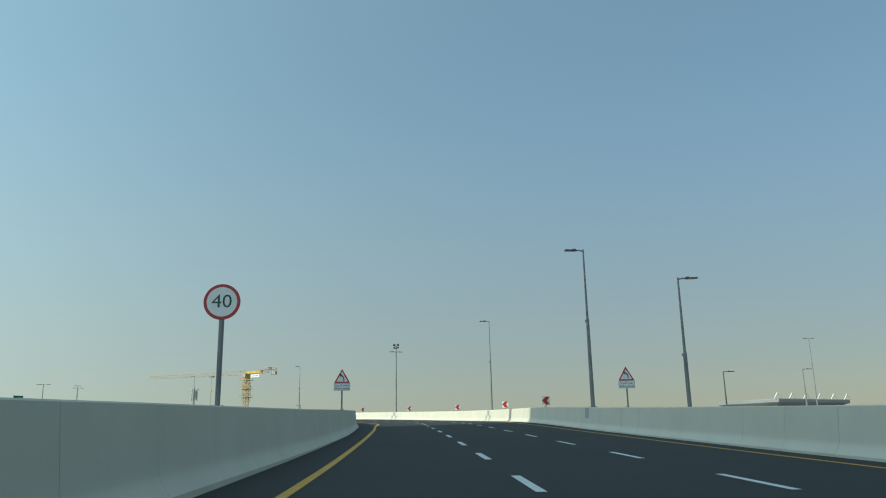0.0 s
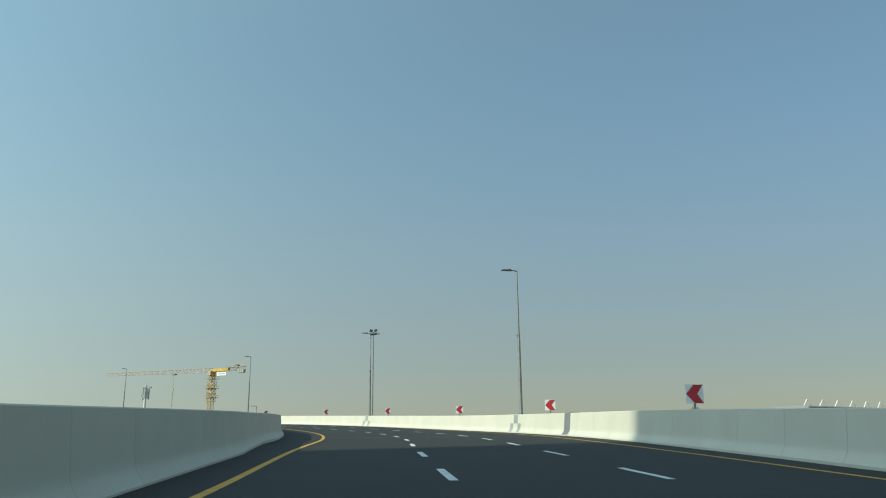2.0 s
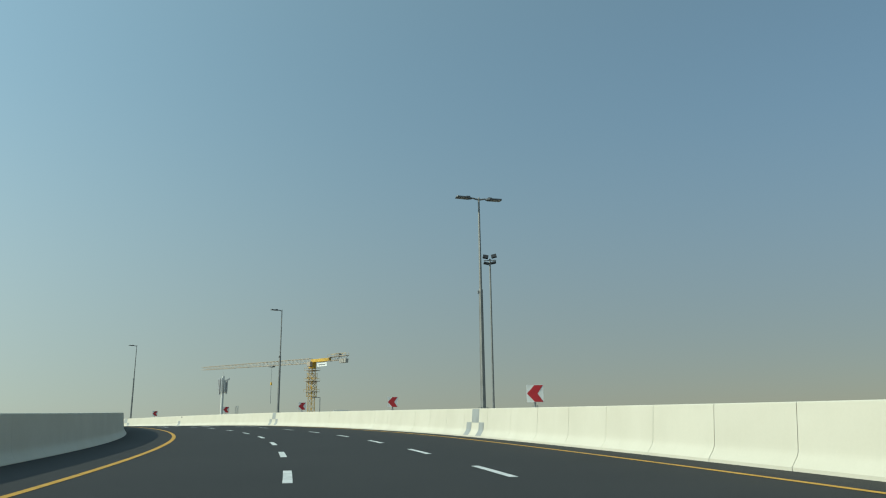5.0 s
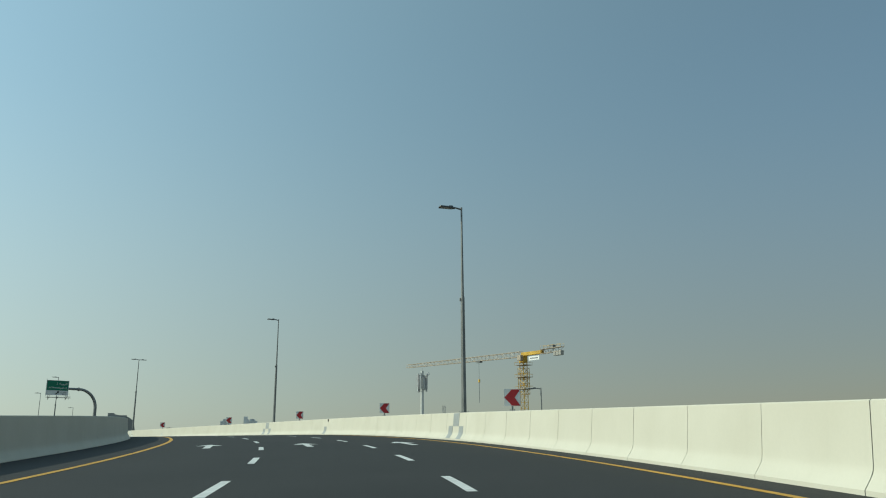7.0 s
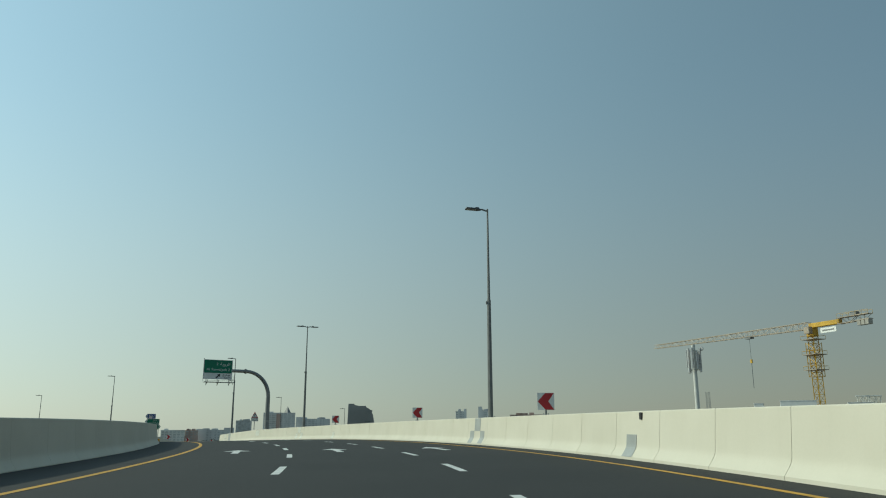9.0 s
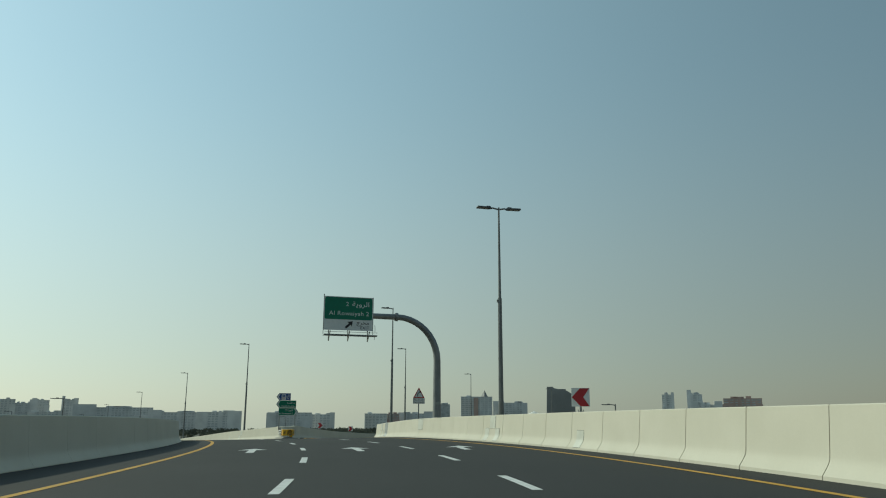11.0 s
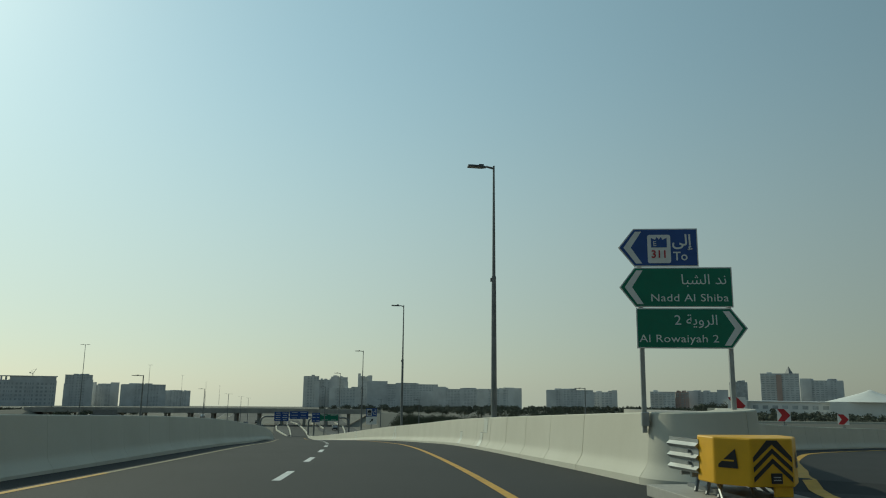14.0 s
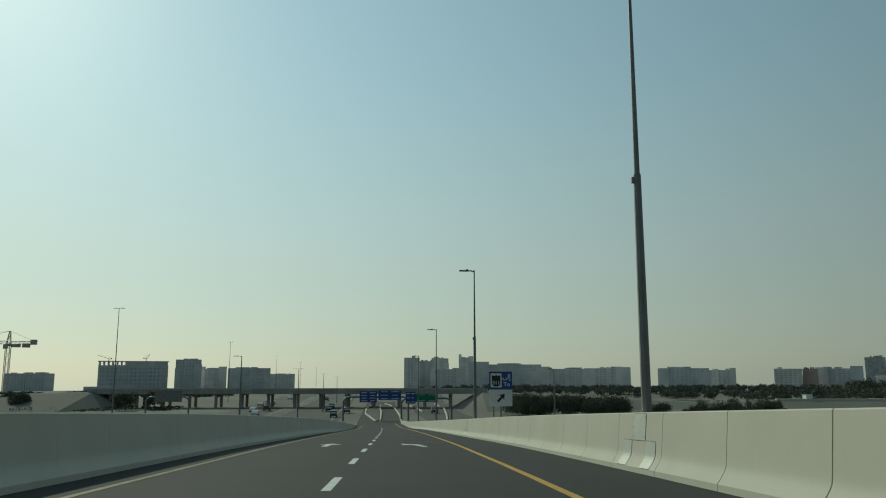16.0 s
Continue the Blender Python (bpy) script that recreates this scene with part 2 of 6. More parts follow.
def bevelled(bm, width, seg=1):
    bmesh.ops.bevel(bm, geom=bm.edges[:], offset=width, segments=seg, affect="EDGES", profile=0.5)
    return bm


def tube(bm, points, radii, sides=8, turn=0.0, capped=True):
    """A tapered tube along points."""
    pts = [Vector(p) for p in points]
    rings = []
    side = None
    for i, p in enumerate(pts):
        d = (pts[min(i + 1, len(pts) - 1)] - pts[max(i - 1, 0)]).normalized()
        if side is None:
            side = d.orthogonal() if abs(d.z) < 0.9 else Vector((1, 0, 0))
        side = (side - d * side.dot(d)).normalized()
        up = d.cross(side)
        r = radii[i] if isinstance(radii, (list, tuple)) else radii
        rings.append([bm.verts.new(p + side * r * math.cos(turn + 2 * math.pi * k / sides) + up * r * math.sin(turn + 2 * math.pi * k / sides)) for k in range(sides)])
    for a, b in zip(rings, rings[1:]):
        for k in range(sides):
            bm.faces.new((a[k], a[(k + 1) % sides], b[(k + 1) % sides], b[k]))
    if capped:
        bm.faces.new(rings[0][::-1])
        bm.faces.new(rings[-1])
    return bm


def plate(bm, outline, y0, y1):
    """A flat outline in x and z, given thickness from y0 (front) to y1."""
    a = [bm.verts.new((x, y0, z)) for x, z in outline]
    b = [bm.verts.new((x, y1, z)) for x, z in outline]
    bm.faces.new(a)
    bm.faces.new(b[::-1])
    n = len(outline)
    for k in range(n):
        bm.faces.new((a[k], b[k], b[(k + 1) % n], a[(k + 1) % n]))
    return bm


def rounded(w, h, r, x=0.0, z=0.0, seg=4):
    out = []
    for cx, cz, a0 in ((w / 2 - r, h / 2 - r, 0), (-w / 2 + r, h / 2 - r, 90), (-w / 2 + r, -h / 2 + r, 180), (w / 2 - r, -h / 2 + r, 270)):
        for k in range(seg + 1):
            a = radians(a0 + 90 * k / seg)
            out.append((x + cx + r * math.cos(a), z + cz + r * math.sin(a)))
    return out


def rounded_poly(pts, r, seg=4):
    out = []
    n = len(pts)
    for i in range(n):
        p, a, b = (Vector((*pts[j % n], 0)) for j in (i, i - 1, i + 1))
        u, v = (a - p).normalized(), (b - p).normalized()
        half = u.angle(v) / 2
        t = r / math.tan(half)
        p0, p1 = p + u * t, p + v * t
        for k in range(seg + 1):
            f = k / seg
            q = p0.lerp(p, f).lerp(p.lerp(p1, f), f)
            out.append((q.x, q.y))
    return out


def lettering(body, size, x, y, z, mat, parent, name="lettering", align="CENTER", width=0.0, stretch=1.0, space=1.0):
    """Words standing in the x-z plane, facing -y."""
    cu = bpy.data.curves.new(name, "FONT")
    cu.body, cu.size, cu.align_x, cu.align_y, cu.extrude, cu.resolution_u = body, size, align, "CENTER", 0.002, 3
    cu.space_character = space
    cu.offset = width
    tmp = bpy.data.objects.new(name, cu)
    scene.collection.objects.link(tmp)
    bpy.context.view_layer.update()
    me = bpy.data.meshes.new_from_object(tmp.evaluated_get(bpy.context.evaluated_depsgraph_get()))
    bpy.data.objects.remove(tmp)
    me.materials.clear()
    me.materials.append(mat)
    me.transform(Matrix.Translation((x, y, z)) @ pose(0, 0, 0, 90) @ Matrix.Diagonal((stretch, 1, 1, 1)))
    ob = new(name, me)
    ob.parent = parent
    return ob


# Arabic in presentation forms, in the order of the eye from left to right
AR_SLOW = "\uFE94\uFECB\uFEAE\uFEB4\uFEDF\uFE8D \uFED2\uFED4\uFEA7"
AR_ROWAIYAH = "2 \uFE94\uFEF3\uFEED\uFEAE\uFEDF\uFE8D"
AR_EXIT = "\uFE9D\uFEAE\uFEA8\uFEE3"
AR_NADD = "\uFE8E\uFE92\uFEB8\uFEDF\uFE8D \uFEAA\uFEE7"
AR_TO = "\uFEF0\uFEDF\uFE87"

# ---------------------------------------------------------------- the ramp's line
# line between the first and second lane: x, y, height, crossfall (rise to the right)
STATIONS = [-20 + 20 * k for k in range(19)] + [350 + 30 * k for k in range(12)]
LINE = [
    (2.86, -19.89, -1.79, -0.020),
    (1.87, 0.09, -1.16, -0.013),
    (0.89, 20.04, -0.48, -0.012),
    (-0.29, 40.00, 0.26, -0.010),
    (-1.70, 59.98, 0.98, 0.001),
    (-3.16, 79.93, 1.59, 0.005),
    (-6.99, 99.53, 2.18, 0.007),
    (-13.34, 118.33, 2.86, 0.008),
    (-21.41, 136.31, 3.55, 0.009),
    (-31.49, 153.17, 4.20, 0.009),
    (-43.50, 168.74, 4.76, 0.009),
    (-57.44, 182.72, 5.13, 0.009),
    (-73.07, 194.88, 5.28, 0.010),
    (-89.92, 205.32, 5.31, 0.010),
    (-107.81, 213.84, 5.17, 0.010),
    (-126.58, 220.21, 4.86, 0.010),
    (-145.91, 224.64, 4.30, 0.006),
    (-165.46, 228.17, 3.59, 0.006),
    (-185.19, 230.96, 2.74, 0.005),
    (-195.12, 232.03, 2.19, 0.004),
    (-225.04, 234.25, 0.54, -0.006),
    (-254.98, 236.08, -1.31, -0.010),
    (-284.93, 237.78, -3.20, -0.007),
    (-314.89, 239.33, -5.09, -0.002),
    (-344.86, 240.75, -6.93, 0.000),
    (-374.83, 242.10, -8.20, 0.000),
    (-404.80, 243.45, -8.60, 0.000),
    (-434.77, 244.85, -8.60, 0.000),
    (-464.73, 246.30, -8.60, 0.000),
    (-494.69, 247.80, -8.60, 0.000),
    (-524.65, 249.35, -8.60, 0.000),
]


def spline(keys, rows):
    """Smooth curve through rows at keys."""
    k, p = np.array(keys, float), np.array(rows, float)
    slope = np.gradient(p, k, axis=0)

    def value(s):
        i = int(np.clip(np.searchsorted(k, s) - 1, 0, len(k) - 2))
        d = k[i + 1] - k[i]
        t = (s - k[i]) / d
        return ((2 * t**3 - 3 * t**2 + 1) * p[i] + (t**3 - 2 * t**2 + t) * d * slope[i]
                + (3 * t**2 - 2 * t**3) * p[i + 1] + (t**3 - t**2) * d * slope[i + 1])

    return value


ramp_line = spline(STATIONS, LINE)


def heading(s):
    d = ramp_line(s + 0.5) - ramp_line(s - 0.5)
    return math.atan2(-d[0], d[1])


def at(s, n, h=0.0):
    """The place at station s, n metres to the right of the line, h above the road."""
    x, y, z, bank = ramp_line(s)
    a = heading(s)
    return Vector((x + n * math.cos(a), y + n * math.sin(a), z + bank * n + h))


def upright(s, n, h=0.0, turn=0.0):
    """A pose there: x to the right, y ahead, z up."""
    return Matrix.Translation(at(s, n, h)) @ pose(0, 0, 0, 0, 0, math.degrees(heading(s)) + turn)


def table(*rows):
    xs, ys = zip(*rows)
    return lambda s: float(np.interp(s, xs, ys))


LEFT_WALL = table((-20, -5.1), (12, -4.9), (25, -4.77), (38, -4.72), (50, -4.95), (60, -5.2), (70, -6.2), (82, -6.5), (105, -6.5), (130, -6.35), (165, -6.4), (200, -6.0), (210, -6.1), (230, -6.3), (256, -5.9), (278, -5.38), (297, -5.15), (325, -5.15), (365, -5.1), (700, -5.1))
LEFT_YELLOW = table((-20, -3.75), (17, -3.66), (35, -3.70), (50, -3.78), (67, -4.1), (80, -4.15), (120, -3.95), (170, -3.95), (200, -3.8), (262, -3.8), (275, -3.7), (295, -3.75), (310, -4.0), (345, -3.95), (375, -3.92), (400, -4.1), (700, -4.1))
SECOND_LINE = table((-20, 3.75), (40, 3.78), (65, 3.9), (700, 3.9))
RIGHT_YELLOW = table((-20, 7.5), (46, 7.6), (70, 7.65), (85, 7.95), (120, 7.85), (150, 7.9), (250, 7.8), (271, 7.82), (276, 7.95), (284, 8.22), (287, 8.42), (291.5, 9.0), (294.4, 9.4), (297, 9.9))
RIGHT_WALL = table((-20, 8.5), (30, 8.6), (46, 8.65), (70, 9.1), (90, 9.2), (110, 9.05), (132, 8.85), (175, 8.8), (219, 8.95), (262, 8.95), (268, 9.1), (273, 9.3), (279.4, 9.75), (282.6, 10.25), (287, 11.0), (293.2, 12.25), (297.5, 13.0), (301.5, 13.85), (303, 14.2))
LEFT_BASE = table((10, 0.03), (24, -0.01), (45, -0.04), (62, 0.0), (72, 0.05), (90, 0.04), (110, -0.05), (305, -0.05), (325, 0.05), (420, 0.05), (470, -0.22), (505, -0.62), (530, -1.15))
GORE_WALL = table((300, 7.0), (312.2, 6.78), (320, 6.58), (334, 6.42), (440, 6.4), (455, 6.3), (470, 6.1), (500, 5.4), (534, 4.5), (700, 4.5))
GORE_BASE = table((312, 0.06), (326, 0.05), (400, 0.04), (450, 0.0), (495, -0.05), (533, -0.6))
WALL_H = 1.25
GROUND = -8.7


def plain(x, y):
    """Height of the plain: level round the ramp, then falling gently away."""
    r = math.hypot(x + 196, y - 233)
    return GROUND - (0.0 if r < 450 else 0.02 * (r - 450) ** 2 / 400 if r < 650 else 0.02 * (r - 550))


# ---------------------------------------------------------------- ground and roads
def strip(bm, left, right, floor_z=None):
    """A solid strip between two rows of points, down to floor_z."""
    rows = [(bm.verts.new(a), bm.verts.new(b)) for a, b in zip(left, right)]
    for (a, b), (c, d) in zip(rows, rows[1:]):
        bm.faces.new((a, b, d, c))
    if floor_z is not None:
        low = [(bm.verts.new((*a[:2], floor_z)), bm.verts.new((*b[:2], floor_z))) for a, b in zip(left, right)]
        for (a, b), (c, d), (e, f), (g, h) in zip(rows, rows[1:], low, low[1:]):
            bm.faces.new((a, c, g, e))
            bm.faces.new((b, f, h, d))
        for r, l in ((rows[0], low[0]), (rows[-1], low[-1])):
            bm.faces.new((r[0], r[1], l[1], l[0]))
    return bm


bm = bmesh.new()
bmesh.ops.create_grid(bm, x_segments=180, y_segments=180, size=4500, matrix=Matrix.Translation((-400, 300, GROUND)))
for v in bm.verts:
    v.co.z = plain(v.co.x, v.co.y)
tagged(part("ground", bm, SAND), "pale dusty desert sand reaching the horizon", "ground", kind="structure")

main_s = [-20 + 4 * k for k in range(81)] + [303.0, 303.02] + [306 + 5 * k for k in range(75)]


def right_edge(s):
    return RIGHT_WALL(s) + 1.1 if s <= 303.0 else (8.2 if s < 312 else GORE_WALL(s) + 0.9)


bm = strip(bmesh.new(), [at(s, LEFT_WALL(s) - 0.6) for s in main_s], [at(s, right_edge(s)) for s in main_s], GROUND - 0.3)
road = tagged(part("road", bm, ASPHALT), "dark smooth new asphalt of a curving elevated ramp", "road", kind="structure")

# the exit that leaves to the right
EXIT_LEFT = spline([0, 14.5, 25.9, 36.6, 48.2, 62.8, 81, 102.6], [(-156.5, 236.1, 4.06), (-167.4, 243.6, 3.5), (-175.8, 251.3, 2.95), (-182.3, 259.8, 2.5), (-188.2, 269.8, 2.1), (-194.0, 283, 1.4), (-199.5, 300, 0.5), (-203, 321, -0.4)])
_end = at(301.5, RIGHT_WALL(301.5))
EXIT_RIGHT = spline([0, 7.5, 14.4, 21.8, 30, 49, 64, 80, 96], [tuple(_end), (-150.9, 242.6, 4.05), (-156.7, 246.6, 3.65), (-162.6, 251.0, 3.34), (-168.7, 256.4, 2.95), (-180.4, 271.4, 2.0), (-187, 284.5, 1.3), (-191.5, 299.8, 0.5), (-194.5, 315.5, -0.3)])


def left_of(curve, u, d, h=0.0):
    """A place d metres to the left of a curve, h above it."""
    p, q = Vector(curve(u)), Vector(curve(u + 0.2)) - Vector(curve(u - 0.2))
    q.z = 0
    q.normalize()
    return p + Vector((-q.y, q.x, 0)) * d + Vector((0, 0, h))


xs = [at(303.05, 8.0, -0.004), at(312, 7.9, -0.03)] + [left_of(EXIT_LEFT, 102 * k / 24, 0.9) for k in range(25)]
xr = [at(303.05, RIGHT_WALL(303) + 1.1, -0.004), left_of(EXIT_RIGHT, 3, -1.1)] + [left_of(EXIT_RIGHT, 5 + 90 * k / 24, -1.1) for k in range(25)]
bm = strip(bmesh.new(), xs, xr, GROUND - 0.3)
exit_road = tagged(part("exit_road", bm, ASPHALT), "dark asphalt of an exit ramp curving away", "road", kind="structure")


# ---------------------------------------------------------------- road markings
deck = bmesh.new()
for surface in (road, exit_road):
    deck.from_mesh(surface.data)
deck_tree = BVHTree.FromBMesh(deck)
deck.free()


def on_deck(p, lift):
    """The place on the road's surface under or over p."""
    hit = deck_tree.ray_cast(Vector((p.x, p.y, 30.0)), Vector((0, 0, -1)))[0]
    return Vector((p.x, p.y, (hit.z if hit else p.z) + lift))


def ribbon(name, path, width, mat, label, parent, lift=0.006, smooth=False):
    bm = bmesh.new()
    left, right = [], []
    if smooth:
        far = [0.0]
        for p, q in zip(path, path[1:]):
            far.append(far[-1] + (q - p).length)
        curve, n = spline(far, [tuple(p) for p in path]), int(far[-1] / 0.7)
        path = [Vector(curve(far[-1] * k / n)) for k in range(n + 1)]
    for i, p in enumerate(path):
        d = path[min(i + 1, len(path) - 1)] - path[max(i - 1, 0)]
        d.z = 0
        d.normalize()
        w = Vector((d.y, -d.x, 0)) * width / 2
        left.append(on_deck(p - w, lift))
        right.append(on_deck(p + w, lift))
    strip(bm, left, right)
    return part(name, bm, mat, parent, label)


def run(a, b, n_of, step=2.0, h=0.0):
    k = max(2, int((b - a) / step) + 1)
    return [at(a + (b - a) * i / (k - 1), n_of(a + (b - a) * i / (k - 1)), h) for i in range(k)]


marks = tagged(thing("road_marking", Matrix(), "white dashes and yellow edge lines painted on asphalt", "road marking", kind="structure"))
ribbon("edge_line", run(316, 522, LEFT_YELLOW), 0.16, FADED_LINE, "faded yellow edge line", marks)
ribbon("edge_line", run(-18, 316, LEFT_YELLOW), 0.17, YELLOW_LINE, "yellow painted edge line", marks)
ribbon("edge_line", run(-18, 272, RIGHT_YELLOW), 0.16, YELLOW_LINE, "yellow painted edge line", marks)
ribbon("edge_line", run(272, 296.5, RIGHT_YELLOW, 3.5) + [left_of(EXIT_RIGHT, u, d, 0.0) for u, d in ((1, 2.9), (5, 2.75), (10, 2.65), (16, 2.5), (23, 2.2), (30, 1.9), (38, 1.6), (46, 1.5), (56, 1.5), (70, 1.5), (85, 1.5))], 0.16, YELLOW_LINE, "yellow painted edge line", marks, smooth=True)
ribbon("edge_line", run(284.5, 534, table((284, 3.95), (300, 4.0), (330, 4.0), (360, 3.93), (380, 3.95), (410, 4.1), (480, 4.1), (534, 3.3), (700, 3.3))), 0.17, YELLOW_LINE, "yellow painted edge line", marks)
ribbon("edge_line", run(545, 660, lambda s: -0.2), 0.16, WHITE_LINE, "white painted edge line", marks)
GORE_X = [at(284.5, 4.1), at(288, 4.2), at(291.6, 4.57), at(294.5, 5.13), at(297.6, 5.75), at(300, 6.25), at(302.3, 6.83), at(304.8, 7.53), at(306.3, 8.0)] + [left_of(EXIT_LEFT, u, -d) for u, d in ((0.5, 0.75), (3, 0.95), (6, 1.15), (10, 1.4), (16, 1.7), (24, 1.7), (36, 1.6), (48, 1.6), (64, 1.5), (80, 1.5), (98, 1.5))]
ribbon("edge_line", GORE_X, 0.24, YELLOW_LINE, "yellow painted edge line", marks, smooth=True)

DASH = spline([0, 6, 14, 18, 24, 31, 33, 35, 39, 45, 60, 80], [(13,), (59,), (120,), (152,), (200.5,), (257,), (274.5,), (292.5,), (322,), (365.5,), (477,), (625,)])
for k in range(-4, 80):
    s = float(DASH(k)[0])
    for n_of, last in ((lambda s: 0.0, 999), (SECOND_LINE, 290)):
        if s > last or s > 505:
            continue
        ob = ribbon("dash", [at(s + 1.45 * e, n_of(s)) for e in (-1, -0.5, 0, 0.5, 1)], 0.17, WHITE_LINE, "", marks)


def arrow(s, n, bend=0.0):
    """A lane arrow, tip ahead; bend carries the tip that far to the right."""
    spine = [Vector((bend * (y / 4.2) ** 1.6, y)) for y in (0.0, 0.7, 1.4, 2.0, 2.6)]
    left, right = [], []
    for i, p in enumerate(spine):
        d = (spine[min(i + 1, 4)] - spine[max(i - 1, 0)]).normalized()
        left.append(p + Vector((-d.y, d.x)) * 0.13)
        right.append(p + Vector((d.y, -d.x)) * 0.13)
    q, d = spine[-1], (Vector((bend, 4.2)) - spine[-1]).normalized()
    w = Vector((-d.y, d.x)) * 0.52
    out = right + [q - w, Vector((bend, 4.2)), q + w] + left[::-1]
    bm = bmesh.new()
    bm.faces.new([bm.verts.new(on_deck(at(s + p.y - 2, n + p.x), 0.008)) for p in out])
    return part("lane_arrow", bm, WHITE_LINE, marks, "white painted lane arrow")


for s, lanes in ((171, ((-1.95, 0), (1.8, 0), (5.8, 0))), (213.5, ((-1.9, 0), (1.85, 0), (5.85, 0))), (256, ((-1.8, 0), (1.9, 0), (5.6, 0.6))), (386, ((-1.85, 0.1), (2.4, -0.95)))):
    for n, bend in lanes:
        arrow(s, n, bend)
# hatching before the nose
for k in range(13):
    s = 290.6 + 1.17 * k
    wl, wr = 3.98 + 0.1, 4.5 + (s - 291.6) * 0.225 - 0.05
    mid = (wl + wr) / 2
    bm = bmesh.new()
    for a, b in ((wl, mid), (mid, wr)):
        off = lambda n: -1.25 * max(0.0, mid - n) - 0.4 * max(0.0, n - mid)
        bm.faces.new([bm.verts.new(on_deck(at(s - off(n) + e, n), 0.007)) for n, e in ((a, 0), (b, 0), (b, 0.25), (a, 0.25))])
    part("gore_stripe", bm, WHITE_LINE, marks, "white painted hatching stripe")
# thin transverse rumble strips
for s in (391, 392.6, 399, 401, 412, 415):
    across = [LEFT_YELLOW(s) + 0.3 + 0.935 * k for k in range(9)]
    part("rumble_strip", strip(bmesh.new(), [on_deck(at(s, n), 0.007) for n in across], [on_deck(at(s + 0.22, n), 0.007) for n in across]), RUMBLE, marks, "thin grey rumble strip")
# steel joints across the deck
for s, skew, right in ((80.0, 0.0, 9.3), (297.4, -0.24, 12.4)):
    left = LEFT_WALL(s) + 0.05
    across = [left + (right - left) * k / 8 for k in range(9)]
    joint = tagged(part("expansion_joint", strip(bmesh.new(), [at(s + skew * n - 0.10, n, 0.004) for n in across], [at(s + skew * n + 0.10, n, 0.004) for n in across]), JOINT), "dark rubber and steel joint across the deck", "expansion joint", kind="structure")
    for e in (-0.12, 0.12):
        part("steel_edge", strip(bmesh.new(), [at(s + skew * n + e - 0.012, n, 0.007) for n in across], [at(s + skew * n + e + 0.012, n, 0.007) for n in across]), STEEL, joint, "thin worn steel edge")

# ---------------------------------------------------------------- concrete walls along the ramp
FACE = [(0.0, -0.06), (0.002, 0.07), (0.024, 0.10), (0.094, 0.20), (0.134, 0.265), (0.158, 0.32), (0.170, 0.38), (0.178, 0.46), (0.190, 0.60), (0.245, WALL_H - 0.02)]
PROFILE = FACE + [(0.265, WALL_H), (0.93, WALL_H), (0.95, WALL_H - 0.02), (0.97, -0.05)]


def section(p, out, inset=0.0):
    """The wall's profile at p, leaning out along the unit vector out."""
    mid = Vector((0.3, 0.6))
    return [p + out * (x + (inset if x < 0.5 else -inset)) + Vector((0, 0, h - (inset if h > 1 else 0))) for x, h in PROFILE]


def wall_run(base, us, side, gap, inset=0.0):
    """One closed length of wall over the values us of the curve base."""
    bm = bmesh.new()
    rings = []
    for i, u in enumerate(us):
        p = base(u)
        d = base(u + 0.05) - base(u - 0.05)
        d.z = 0
        d.normalize()
        out = Vector((d.y, -d.x, 0)) * side
        shift = d * (gap if i == 0 else -gap if i == len(us) - 1 else 0)
        rings.append([bm.verts.new(q) for q in section(p + shift, out, inset)])
    n = len(PROFILE)
    for a, b in zip(rings, rings[1:]):
        for k in range(n):
            bm.faces.new((a[k], a[(k + 1) % n], b[(k + 1) % n], b[k]))
    bm.faces.new(rings[0])
    bm.faces.new(rings[-1][::-1])
    return bm


def barrier(name, base, joints, side, label, sub=2, mat=None, gaps=(0.005, 0.012), wide=1.7):
    """A precast wall: panels with open joints over a continuous core."""
    ob = thing(name, Matrix(), label, "concrete barrier", kind="structure")
    full = []
    gap_of = random.Random(len(joints))
    for a, b in zip(joints, joints[1:]):
        us = [a + (b - a) * i / sub for i in range(sub + 1)]
        part("barrier_panel", wall_run(base, us, side, gap_of.uniform(*gaps) * (wide if a > 235 else 1.0)), mat or CONCRETE, ob, smooth=True)
        full += us[:-1]
    full.append(joints[-1])
    part("joint_core", wall_run(base, full, side, 0.02, 0.035), JOINT, ob, "dark filler seen in the open joints")
    return ob


def joints_of(a, b, step):
    k = max(1, round((b - a) / step))
    return [a + (b - a) * i / k for i in range(k + 1)]


def panel_joints(first, lamps, last):
    """Joints about 2.77 m apart, with one panel of 3.1 m at each lamp."""
    stops, out = [first] + [e for s in lamps for e in (s - 1.55, s + 1.55)] + [last], []
    for k in range(0, len(stops), 2):
        out += joints_of(stops[k], stops[k + 1], 2.77)
    return out


barrier("barrier_right", lambda s: at(s, RIGHT_WALL(s)), panel_joints(-17.07, (45.8, 89.6, 131.05, 174.55, 219.0, 263.1), 301.5), 1, "cream painted precast concrete wall along the outer edge of the ramp")
barrier("barrier_left", lambda s: at(s, LEFT_WALL(s), LEFT_BASE(s)), [-17.55 + 2.78 * k for k in range(198)], -1, "cream painted precast concrete wall along the inner edge of the ramp", gaps=(0.0015, 0.007), wide=1.0)
barrier("barrier_gore", lambda s: at(s, GORE_WALL(s), GORE_BASE(s)), [312.2] + [316.38 + 3.135 * k for k in range(70)], 1, "cream painted precast concrete wall beyond the fork")
barrier("barrier_exit_outer", lambda u: Vector(EXIT_LEFT(u)), joints_of(0, 100, 2.8), -1, "cream painted concrete wall on the outside of the exit bend")
